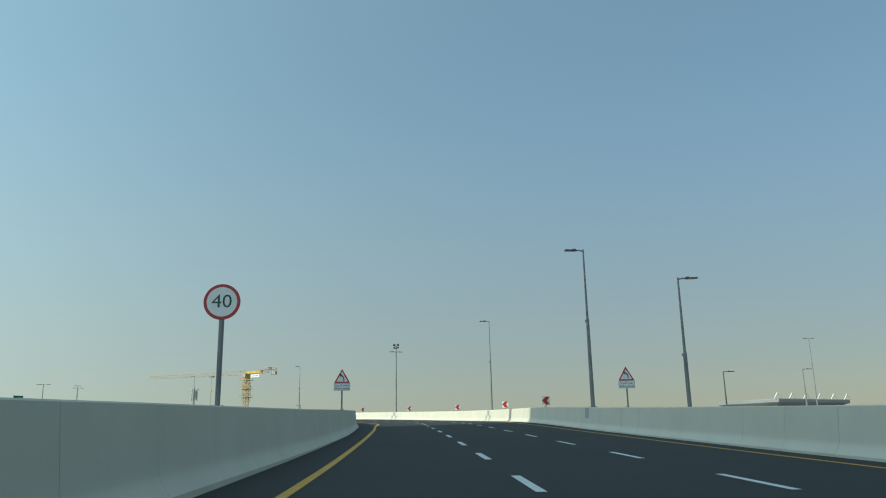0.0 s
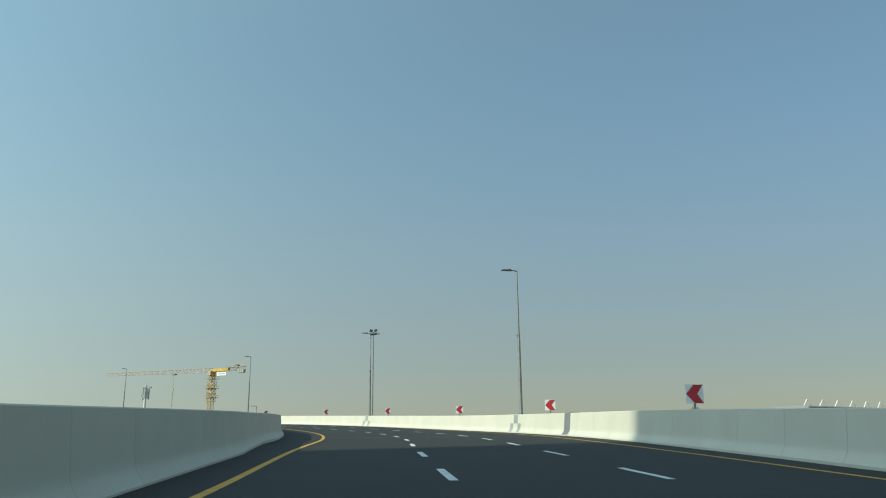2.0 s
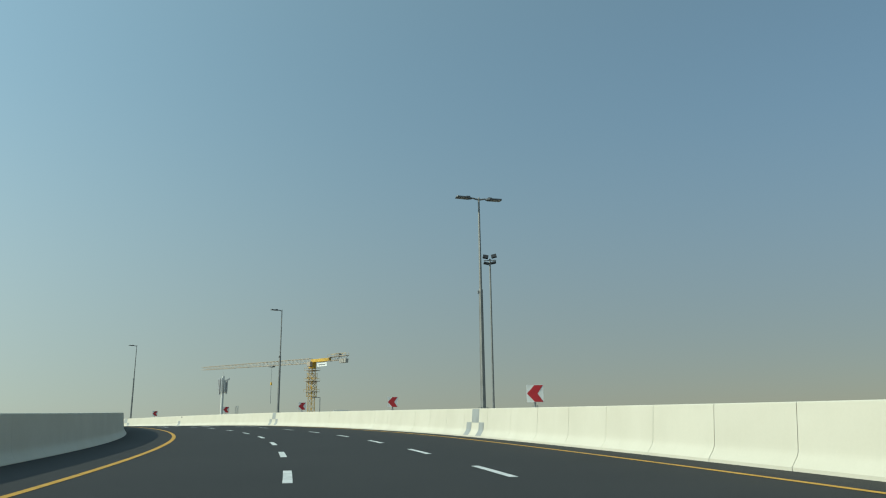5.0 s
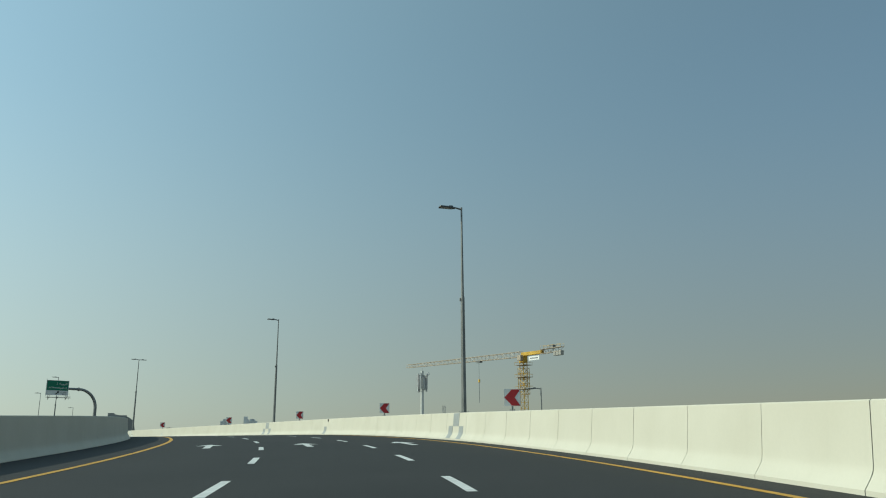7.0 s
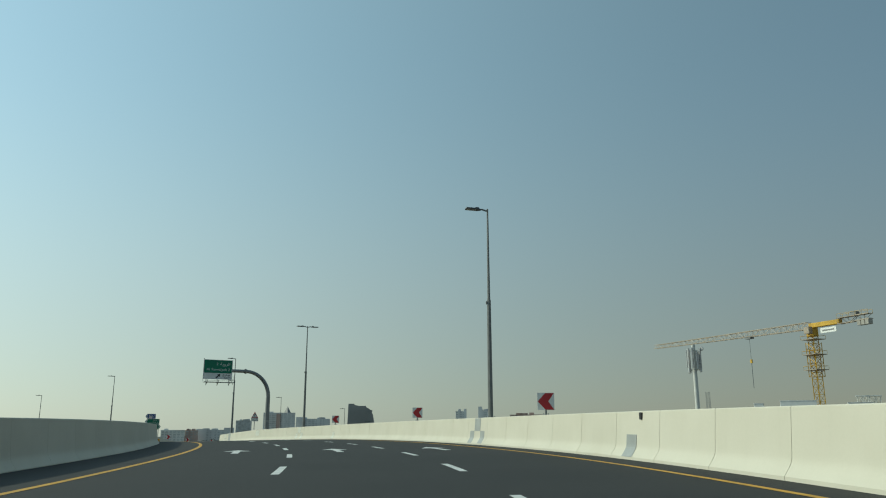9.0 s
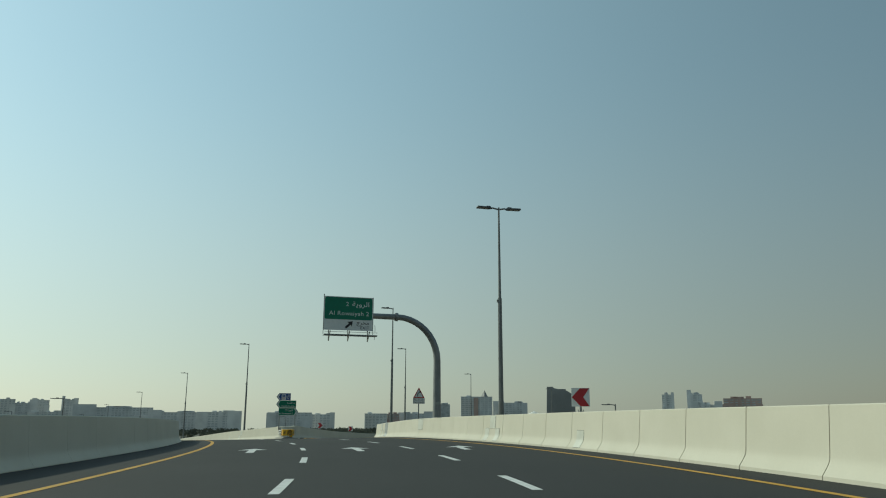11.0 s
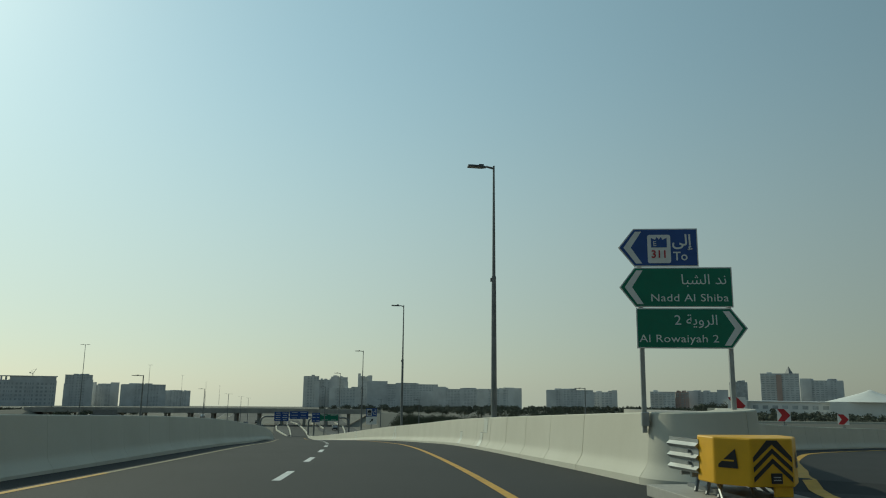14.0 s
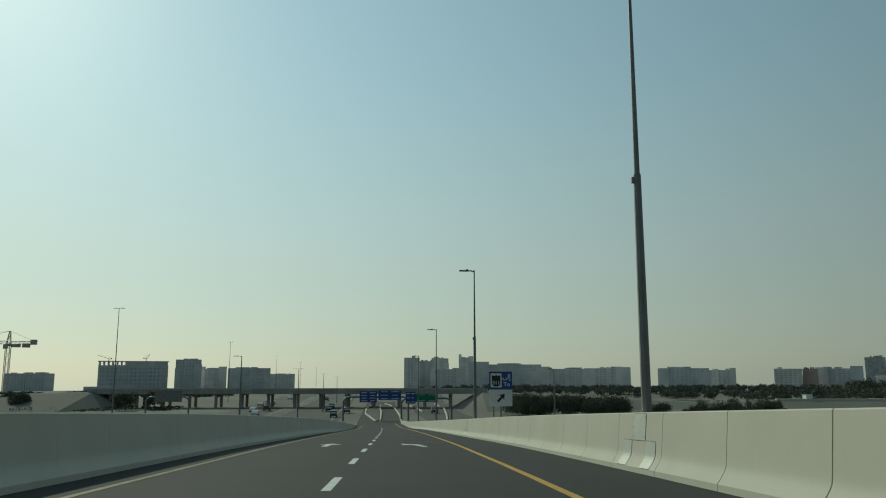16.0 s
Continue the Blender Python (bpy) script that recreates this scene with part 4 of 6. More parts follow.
# catwalk under the panel
part("catwalk", box(bmesh.new(), 0.08, -0.34, Z0 - 0.40, W + 0.26, 0.60, 0.035), DARK_STEEL, ob, "steel grating walkway")
part("edge_board", box(bmesh.new(), 0.08, -0.65, Z0 - 0.38, W + 0.26, 0.02, 0.07), DARK_STEEL, ob)
part("hand_rail", box(bmesh.new(), 0.10, -0.66, Z0 - 0.19, W + 0.20, 0.022, 0.022), DARK_STEEL, ob)
for x in (-1.35, -0.02, 1.36):
    bm = tube(bmesh.new(), [(x, -0.68, Z0 - 0.12), (x, -0.02, Z0 - 0.74)], 0.035, 6)
    tube(bm, [(x, -0.70, Z0 - 0.44), (x, 0.06, Z0 - 0.44)], 0.035, 6)
    tube(bm, [(x, 0.06, Z0 + 0.1), (x, 0.0, Z0 - 0.76)], 0.04, 6)
    part("bracket", bm, STEEL, ob)
bm = tube(bmesh.new(), [(W / 2 + 0.06, -0.2, Z0 + 0.35), (W / 2 + 0.12, -0.22, Z0 + 0.36), (W / 2 + 0.13, -0.22, Z0 - 0.1)], 0.018, 6)
part("catwalk_gate", bm, STEEL, ob)
part("chain", tube(bmesh.new(), [(W / 2 + 0.10, -0.2, Z0 - 0.3), (W / 2 + 0.10, -0.2, Z0 - 0.62)], 0.018, 5), DARK_STEEL, ob)
# arm and post in one bend
inv = ob.matrix_world.inverted()
foot_w = Vector((-123.45, 231.45, at(281.0, 11.2).z))
fl = inv @ foot_w
ax, ay = fl.x - 0.10, fl.y
arm_z, rad = 13.27, 3.0
curve = [(ax, ay, fl.z + 0.2), (ax, ay, 7.5), (ax, ay, arm_z - rad)]
for k in range(1, 11):
    a = radians(9 * k)
    curve.append((ax - rad + rad * math.cos(a), ay + (0.22 - ay) * k / 10 * 0.4, arm_z - rad + rad * math.sin(a)))
part("bent_post", tube(bmesh.new(), curve, [0.30, 0.28] + [0.25 - 0.004 * k for k in range(11)], 20), POST_GREY, ob, "grey curved tubular post", smooth=True)
last = curve[-1]
part("arm", tube(bmesh.new(), [last, (-0.6, 0.24, arm_z)], [0.205, 0.19], 20), POST_GREY, ob, "grey tubular arm", smooth=True)
fx = last[0] - 0.05
part("flange", tube(bmesh.new(), [(fx - 0.07, last[1], arm_z), (fx + 0.07, last[1], arm_z)], 0.30, 20), POST_GREY, ob)
for k in range(12):
    a = 2 * math.pi * k / 12
    part("bolt", tube(bmesh.new(), [(fx - 0.12, last[1] + 0.26 * math.cos(a), arm_z + 0.26 * math.sin(a)), (fx + 0.12, last[1] + 0.26 * math.cos(a), arm_z + 0.26 * math.sin(a))], 0.02, 6), STEEL, ob)
part("name_plate", box(bmesh.new(), ax - 0.02, ay - 0.285, fl.z + 2.35, 0.3, 0.02, 0.18), STEEL, ob)

# ---------------------------------------------------------------- direction signs at the fork
A, B = Vector((-156.62, 233.6, 0)), Vector((-156.0, 235.32, 0))
ang = math.degrees(math.atan2((B - A).y, (B - A).x))
base = at(311.5, 7.3, WALL_H)
ob = thing("direction_sign", Matrix.Translation((A.x, A.y, base.z)) @ pose(0, 0, 0, 0, 0, ang), "stack of blue and green pointed direction signs on two posts", "direction sign")
Wd = (B - A).length


def pointed(x0, x1, z0, z1, left, k=0.0):
    zc, tipw = (z0 + z1) / 2, 0.30
    z0, z1 = z0 + k, z1 - k
    if left:
        return [(x0 - tipw + k * 1.3, zc), (x0 + k * 0.4, z0), (x1 - k, z0), (x1 - k, z1), (x0 + k * 0.4, z1)]
    return [(x0 + k, z0), (x1 - k * 0.4, z0), (x1 + tipw - k * 1.3, zc), (x1 - k * 0.4, z1), (x0 + k, z1)]


def direction_board(z0, z1, x1, left, mat, name):
    b = part(name, plate(bmesh.new(), pointed(0.0, x1, z0, z1, left), 0.0, 0.03), SIGN_WHITE, ob, "white-edged pointed board")
    part("field", plate(bmesh.new(), pointed(0.0, x1, z0, z1, left, 0.022), -0.006, -0.001), mat, b, "coloured field")
    zc, q = (z0 + z1) / 2, (z1 - z0) / 2 - 0.06
    s, o = (1, 0.0) if left else (-1, x1)
    ch = [(-0.20, 0), (0.03, q), (0.15, q), (-0.06, 0), (0.15, -q), (0.03, -q)]
    part("chevron", plate(bmesh.new(), [(o + s * x, zc + z) for x, z in ch], -0.012, -0.007), SIGN_WHITE, b, "white chevron")
    return b


zb = 6.42 - base.z
b1 = direction_board(zb + 1.575, zb + 2.325, 1.22, True, SIGN_BLUE, "blue_board")
lettering(AR_TO, 0.30, 1.10, -0.008, zb + 2.08, SIGN_WHITE, b1, align="RIGHT", width=0.005)
lettering("To", 0.24, 1.02, -0.008, zb + 1.77, SIGN_WHITE, b1, align="RIGHT", width=0.003)
part("route_shield", plate(bmesh.new(), rounded(0.44, 0.56, 0.04, 0.48, zb + 1.92), -0.012, -0.007), SIGN_WHITE, b1, "white route shield")
part("route_emblem", plate(bmesh.new(), [(0.33, zb + 2.14), (0.33, zb + 1.95), (0.63, zb + 1.95), (0.63, zb + 2.14), (0.55, zb + 2.10), (0.52, zb + 2.16), (0.48, zb + 2.10), (0.44, zb + 2.16), (0.41, zb + 2.10)], -0.016, -0.013), SIGN_BLUE, b1, "dark blue fort emblem")
lettering("E", 0.14, 0.40, -0.018, zb + 2.02, SIGN_WHITE, b1)
lettering("311", 0.21, 0.48, -0.018, zb + 1.81, SIGN_RED, b1, width=0.004)
b2 = direction_board(zb + 0.785, zb + 1.56, Wd, True, SIGN_GREEN, "green_board")
lettering(AR_NADD, 0.27, Wd - 0.10, -0.008, zb + 1.31, SIGN_WHITE, b2, align="RIGHT", stretch=1.05)
lettering("Nadd Al Shiba", 0.205, Wd - 0.08, -0.008, zb + 0.96, SIGN_WHITE, b2, align="RIGHT", stretch=1.18, space=1.05)
b3 = direction_board(zb + 0.0, zb + 0.77, Wd - 0.06, False, SIGN_GREEN, "green_board")
lettering(AR_ROWAIYAH, 0.27, Wd - 0.30, -0.008, zb + 0.53, SIGN_WHITE, b3, align="RIGHT", stretch=1.05)
lettering("Al Rowaiyah 2", 0.205, Wd - 0.30, -0.008, zb + 0.18, SIGN_WHITE, b3, align="RIGHT", stretch=1.18, space=1.05)
for x, z1 in ((0.10, zb + 2.30), (Wd - 0.08, zb + 1.54)):
    part("post", bevelled(box(bmesh.new(), x, 0.08, (z1 - 0.35) / 2, 0.085, 0.085, z1 + 0.35), 0.008), STEEL, ob)
    if x < 1:
        part("bracket", bevelled(box(bmesh.new(), x, 0.0, -0.10, 0.14, 0.14, 0.26), 0.01), STEEL, ob)

# ---------------------------------------------------------------- crash cushion before the nose
ob = thing("crash_cushion", upright(308.2, 7.0, 0.09, 3), "yellow crash cushion with black chevrons before a concrete nose", "crash cushion")
plan = [(-0.29, -0.50), (0.29, -0.50), (0.60, -0.08), (0.62, 0.36), (-0.62, 0.36), (-0.60, -0.08)]
bm = bmesh.new()
lo = [bm.verts.new((x, y, 0.25)) for x, y in plan]
hi = [bm.verts.new((x * 0.985, y, 0.86)) for x, y in plan]
bm.faces.new(lo[::-1])
bm.faces.new(hi)
for k in range(6):
    bm.faces.new((lo[k], lo[(k + 1) % 6], hi[(k + 1) % 6], hi[k]))
pl = part("nose_cover", bevelled(bm, 0.022, 2), CUSHION, ob, "yellow plastic nose cover")
for k in range(3):
    z = 0.31 + 0.125 * k
    ch = [(-0.265, z), (0, z + 0.235), (0.265, z), (0.265, z + 0.062), (0, z + 0.30), (-0.265, z + 0.062)]
    if k == 2:
        ch = [(-0.265, z), (0, z + 0.225), (0.265, z), (0.265, z + 0.062), (0.07, 0.835), (-0.07, 0.835), (-0.265, z + 0.062)]
    part("chevron", plate(bmesh.new(), ch, -0.508, -0.502), SIGN_BLACK, pl, "black chevron stripe")
part("data_plate", bevelled(box(bmesh.new(), 0.04, -0.514, 0.36, 0.15, 0.016, 0.13), 0.004), SIGN_BLACK, pl, "dark data plate")
for k in range(2):
    part("data_line", box(bmesh.new(), 0.04, -0.524, 0.375 - 0.035 * k, 0.10, 0.004, 0.012), SIGN_BACK, pl, "grey line of writing")
for sgn in (-1, 1):
    bm = bmesh.new()
    q = [(0.34, 0.47), (0.86, 0.47), (0.86, 0.51), (0.40, 0.72)]
    bm.faces.new([bm.verts.new((sgn * (0.29 + 0.31 * f + 0.006), -0.50 + 0.42 * f - 0.006, z)) for f, z in q])
    part("side_mark", bm, SIGN_BLACK, pl, "black wedge mark")
    bm = bmesh.new()
    q = [(0.44, 0.555), (0.80, 0.555), (0.80, 0.575), (0.44, 0.575)]
    bm.faces.new([bm.verts.new((sgn * (0.29 + 0.31 * f + 0.010), -0.50 + 0.42 * f - 0.010, z)) for f, z in q])
    part("side_line", bm, CUSHION, pl, "yellow line across the mark")
part("lower_apron", bevelled(box(bmesh.new(), 0.16, -0.44, 0.19, 0.26, 0.04, 0.14), 0.01), CUSHION, ob, "yellow lower apron")
# corrugated side rails running back to the nose
for sgn in (-1, 1):
    bm = bmesh.new()
    prof = [(0.0, 0.34), (0.05, 0.385), (0.0, 0.43), (0.0, 0.50), (0.05, 0.545), (0.0, 0.59), (0.0, 0.66), (0.05, 0.705), (0.0, 0.75), (0.0, 0.80)]
    rows = [[bm.verts.new((sgn * (0.62 + x + 0.03 * j), y, z)) for x, z in prof] for j, y in enumerate((0.30, 0.55, 0.8, 1.05))]
    for a, b in zip(rows, rows[1:]):
        for k in range(len(prof) - 1):
            bm.faces.new((a[k], a[k + 1], b[k + 1], b[k]))
    fender = part("side_rail", bm, STEEL, ob, "galvanised corrugated side rail")
    sol = fender.modifiers.new("thick", "SOLIDIFY")
    sol.thickness = 0.006
    for y, z in ((0.5, 0.465), (0.5, 0.625), (0.9, 0.465)):
        part("bolt", tube(bmesh.new(), [(sgn * 0.60, y, z), (sgn * 0.69, y, z)], 0.022, 8), DARK_STEEL, fender)
for y in (0.3, 0.65, 1.0):
    part("diaphragm", box(bmesh.new(), 0, y, 0.52, 1.16, 0.06, 0.52), STEEL, ob)
    for x in (-0.42, 0.42):
        part("leg", tube(bmesh.new(), [(x * 0.7, y, 0.28), (x * 1.1, y - 0.22, 0.045)], 0.028, 6), DARK_STEEL, ob)
for x in (-0.45, 0.0, 0.45):
    part("brace", tube(bmesh.new(), [(x, 0.15, 0.27), (x - 0.14, -0.30, 0.05)], 0.022, 6), STEEL, ob)
part("base_rail", box(bmesh.new(), 0, 0.5, 0.075, 0.6, 1.8, 0.06), DARK_STEEL, ob)
part("pad", bevelled(box(bmesh.new(), 0, 0.5, -0.04, 1.7, 2.3, 0.17), 0.01), BARE, ob, "concrete base pad")

# blue route sign beside the descending ramp
sign_at = upright(394.3, GORE_WALL(394.3) + 0.70, WALL_H - 0.02, -4)
ob = thing("route_sign", sign_at @ Matrix.Diagonal((0.8, 0.8, 0.8, 1)), "blue route sign over a white arrow plate on a post", "traffic sign")
rz = (2.96 - sign_at.translation.z) / 0.8 - 1.80
post(ob, 0, 0.08, 0, rz + 2.2, 0.06)
p_ = part("arrow_plate", plate(bmesh.new(), rounded(1.62, 1.15, 0.03, 0, rz + 0.58), 0.0, 0.03), SIGN_WHITE, ob, "white arrow plate")
tail, tip = Vector((-0.22, rz + 0.32)), Vector((0.28, rz + 0.86))
d = (tip - tail).normalized()
nrm = Vector((-d.y, d.x))
arw = [tail + nrm * 0.08, tip - d * 0.30 + nrm * 0.08, tip - d * 0.36 + nrm * 0.27, tip, tip - d * 0.36 - nrm * 0.27, tip - d * 0.30 - nrm * 0.08, tail - nrm * 0.08]
part("arrow", plate(bmesh.new(), [tuple(p) for p in arw], -0.008, -0.002), SIGN_BLACK, p_, "black arrow")
p_ = part("blue_board", plate(bmesh.new(), rounded(1.62, 1.22, 0.03, 0, rz + 1.80), 0.0, 0.03), SIGN_BLUE, ob, "blue board")
part("route_shield", plate(bmesh.new(), rounded(0.78, 0.98, 0.05, -0.32, rz + 1.80), -0.008, -0.002), SIGN_WHITE, p_, "white route shield")
part("route_emblem", plate(bmesh.new(), [(-0.62, rz + 2.16), (-0.62, rz + 1.52), (-0.48, rz + 1.38), (-0.16, rz + 1.38), (-0.02, rz + 1.52), (-0.02, rz + 2.16), (-0.24, rz + 2.10), (-0.32, rz + 2.22), (-0.40, rz + 2.10)], -0.014, -0.009), SIGN_BLACK, p_, "dark route emblem")
lettering("311", 0.36, -0.32, -0.016, rz + 1.62, SIGN_WHITE, p_, width=0.006)
lettering(AR_TO, 0.46, 0.70, -0.008, rz + 2.05, SIGN_WHITE, p_, align="RIGHT", width=0.008)
lettering("To", 0.40, 0.66, -0.008, rz + 1.52, SIGN_WHITE, p_, align="RIGHT", width=0.006)


# ---------------------------------------------------------------- tower cranes
def lattice(bm, p, q, w, bays, r, w2=None):
    """Four chords with diagonals between p and q."""
    p, q = Vector(p), Vector(q)
    d = (q - p).normalized()
    a = d.orthogonal().normalized() if abs(d.z) > 0.9 else Vector((0, 0, 1)).cross(d).normalized()
    if abs(d.z) > 0.9:
        a = Vector((1, 0, 0))
    b = d.cross(a).normalized()
    w2 = w if w2 is None else w2
    cs = [(1, 1), (-1, 1), (-1, -1), (1, -1)]
    pt = lambda i, k: p.lerp(q, k / bays) + (a * cs[i % 4][0] + b * cs[i % 4][1]) * (w + (w2 - w) * k / bays) / 2
    for i in range(4):
        tube(bm, [pt(i, 0), pt(i, bays)], r, 4)
        for k in range(bays):
            tube(bm, [pt(i, k), pt(i + 1, k + 1)] if k % 2 else [pt(i + 1, k), pt(i, k + 1)], r * 0.55, 3, capped=False)
            tube(bm, [pt(i, k), pt(i + 1, k)], r * 0.5, 3, capped=False)
    return bm


def tower_crane(m, mast_h, jib, back, label, slope=-0.032):
    """A flat-top tower crane with its jib along -x."""
    ob = thing("tower_crane", m, label, "tower crane", "tower cranes")
    part("mast", lattice(bmesh.new(), (0, 0, -0.5), (0, 0, mast_h - 2), 2.0, max(8, int(mast_h / 2.2)), 0.15), CRANE_YELLOW, ob, "yellow lattice mast")
    part("climbing_frame", lattice(bmesh.new(), (0, 0, mast_h - 14), (0, 0, mast_h - 4), 3.0, 5, 0.14), CRANE_YELLOW, ob)
    for z in (mast_h - 12, mast_h - 7.5, mast_h - 3):
        part("platform", box(bmesh.new(), 0, 0, z, 4.8, 4.8, 0.18), CRANE_PALE, ob)
        rail = bmesh.new()
        for x0, y0, x1, y1 in ((-2.4, -2.4, 2.4, -2.4), (2.4, -2.4, 2.4, 2.4), (2.4, 2.4, -2.4, 2.4), (-2.4, 2.4, -2.4, -2.4)):
            tube(rail, [(x0, y0, z + 1.1), (x1, y1, z + 1.1)], 0.05, 4)
            tube(rail, [(x0, y0, z), (x0, y0, z + 1.1)], 0.05, 4)
        part("railing", rail, CRANE_YELLOW, ob)
    part("slewing_head", bevelled(box(bmesh.new(), 0, 0, mast_h - 0.8, 2.4, 2.4, 2.6), 0.1), CRANE_YELLOW, ob, "yellow slewing head")
    part("cab", bevelled(box(bmesh.new(), 0.4, -2.0, mast_h - 0.4, 2.0, 1.5, 2.1), 0.1), CRANE_PALE, ob, "pale operator cab")
    part("jib", lattice(bmesh.new(), (-1, 0, mast_h + 1.2), (-jib, 0, mast_h - jib * slope), 2.0, int(jib / 2.4), 0.13, 1.3), CRANE_PALE, ob, "pale lattice jib")
    part("jib_root", bevelled(box(bmesh.new(), 5.0, 0, mast_h + 1.1, 11.0, 1.5, 1.35), 0.1), CRANE_YELLOW, ob, "yellow solid jib root")
    part("counter_jib", lattice(bmesh.new(), (10, 0, mast_h + 1.2), (back, 0, mast_h + 1.4), 1.6, 4, 0.13), CRANE_PALE, ob)
    for x in (back - 3.4, back - 2.1, back - 0.8):
        part("counterweight", bevelled(box(bmesh.new(), x, 0, mast_h + 0.0, 1.15, 1.7, 1.7), 0.06), BARE, ob, "grey concrete counterweight")
    rail = bmesh.new()
    for y in (-0.9, 0.9):
        tube(rail, [(10, y, mast_h + 3.2), (back, y, mast_h + 3.2)], 0.05, 4)
        for k in range(6):
            tube(rail, [(10 + (back - 10) * k / 5, y, mast_h + 2.0), (10 + (back - 10) * k / 5, y, mast_h + 3.2)], 0.05, 4)
    part("railing", rail, CRANE_YELLOW, ob)
    part("walkway", box(bmesh.new(), (10 + back) / 2, 0, mast_h + 2.05, back - 10, 1.9, 0.12), CRANE_PALE, ob)
    part("winch", bevelled(box(bmesh.new(), back - 5.0, 0, mast_h + 2.7, 2.0, 1.4, 1.0), 0.08), DARK_STEEL, ob)
    part("banner", box(bmesh.new(), 6.8, -1.0, mast_h - 0.9, 5.6, 0.1, 1.5), SIGN_WHITE, ob, "white banner with grey bars")
    part("banner_bar", box(bmesh.new(), 6.8, -1.07, mast_h - 0.9, 4.2, 0.04, 0.4), DARK_STEEL, ob)
    tx = -jib * 0.34
    drop = jib * 0.34 * slope
    part("trolley", box(bmesh.new(), tx, 0, mast_h - 0.5 - drop, 2.6, 1.6, 0.6), DARK_STEEL, ob)
    part("hoist_rope", tube(bmesh.new(), [(tx, 0, mast_h - 0.6 - drop), (tx, 0, mast_h - 7)], 0.07, 4), DARK_STEEL, ob)
    part("hook_block", bevelled(box(bmesh.new(), tx, 0, mast_h - 7.3, 0.7, 0.5, 1.2), 0.05), CRANE_YELLOW, ob)
    part("load_chain", tube(bmesh.new(), [(tx, 0, mast_h - 7.8), (tx, 0, mast_h - 16)], 0.10, 5), DARK_STEEL, ob)
    return ob


tower_crane(Matrix.Translation((-109.1, 417.6, GROUND)) @ pose(0, 0, 0, 0, 0, -28), 44.3, 76.0, 20.5, "yellow flat-top tower crane with a long pale jib")


def hammerhead_crane(m, mast_h, jib, back, label):
    """A tower crane with a pointed head, tie bars and hung counterweights; jib along -x."""
    ob = thing("tower_crane", m, label, "tower crane", "tower cranes")
    top = mast_h + 6.2
    part("mast", lattice(bmesh.new(), (0, 0, -0.5), (0, 0, mast_h - 1), 1.9, max(8, int(mast_h / 2.0)), 0.15), CRANE_GREY, ob, "pale lattice mast")
    part("tower_head", lattice(bmesh.new(), (0, 0, mast_h), (0.3, 0, top), 1.7, 4, 0.14, 0.5), CRANE_GREY, ob)
    part("slewing_ring", bevelled(box(bmesh.new(), 0, 0, mast_h - 0.4, 2.6, 2.6, 1.2), 0.1), CRANE_GREY, ob)
    part("cab", bevelled(box(bmesh.new(), -0.6, -1.9, mast_h - 1.2, 1.8, 1.4, 2.0), 0.1), CRANE_GREY, ob, "grey operator cab")
    part("jib", lattice(bmesh.new(), (-1, 0, mast_h + 0.8), (-jib, 0, mast_h + 0.8), 1.4, int(jib / 2.4), 0.13, 1.1), CRANE_GREY, ob, "pale lattice jib")
    part("counter_jib", lattice(bmesh.new(), (1, 0, mast_h + 0.6), (back, 0, mast_h + 0.9), 1.3, int(back / 2), 0.14), CRANE_GREY, ob)
    for x in (-jib * 0.45, -jib * 0.85, back - 1.5):
        part("tie_bar", tube(bmesh.new(), [(0.3, 0, top), (x, 0, mast_h + 1.5)], 0.07, 4), CRANE_GREY, ob)
    for x, l, h, dz in ((back - 1.6, 2.6, 2.4, 1.0), (back - 4.8, 3.2, 1.9, -0.6), (back - 9.2, 3.6, 1.5, -0.7)):
        part("counterweight", bevelled(box(bmesh.new(), x, 0, mast_h + dz, l, 1.7, h), 0.08), BARE, ob, "grey concrete counterweight")
    return ob


def luffing_crane(m, mast_h, jib, lift, label):
    """A small crane with a raised jib, a short back platform and an A-frame; jib along -x."""
    ob = thing("tower_crane", m, label, "tower crane", "tower cranes")
    tip = Vector((-jib * math.cos(radians(lift)), 0, mast_h + 1 + jib * math.sin(radians(lift))))
    part("mast", lattice(bmesh.new(), (0, 0, -0.5), (0, 0, mast_h), 2.0, int(mast_h / 4), 0.2), CRANE_GREY, ob, "pale lattice mast")
    part("platform", bevelled(box(bmesh.new(), 3, 0, mast_h + 0.5, 9, 2.4, 1.2), 0.1), CRANE_GREY, ob)
    part("counterweight", bevelled(box(bmesh.new(), 6.5, 0, mast_h + 1.6, 2.4, 2.2, 2.6), 0.1), BARE, ob)
    part("jib", lattice(bmesh.new(), (-1, 0, mast_h + 1), tip, 1.5, max(4, int(jib / 3)), 0.2, 0.9), CRANE_GREY, ob, "raised lattice jib")
    part("a_frame", tube(bmesh.new(), [(-0.5, 0, mast_h + 1), (2.4, 0, mast_h + 8), (5.5, 0, mast_h + 1)], 0.28, 4), CRANE_GREY, ob)
    part("pendant_rope", tube(bmesh.new(), [(2.4, 0, mast_h + 8), tip], 0.1, 4), DARK_STEEL, ob)
    return ob


hammerhead_crane(Matrix.Translation((-585, 75, GROUND)) @ pose(0, 0, 0, 0, 0, 94), 25.6, 40, 12.6, "pale grey hammerhead tower crane with hung counterweights")
luffing_crane(Matrix.Translation((-2310, -377, plain(-2310, -377))) @ pose(0, 0, 0, 0, 0, 100), 80.9, 29, 18, "small grey crane with a raised jib over a building shell")
luffing_crane(Matrix.Translation((-2298, -280, plain(-2298, -280))) @ pose(0, 0, 0, 0, 0, -70), 80.9, 13, 55, "small grey crane with a steep jib over a building shell")

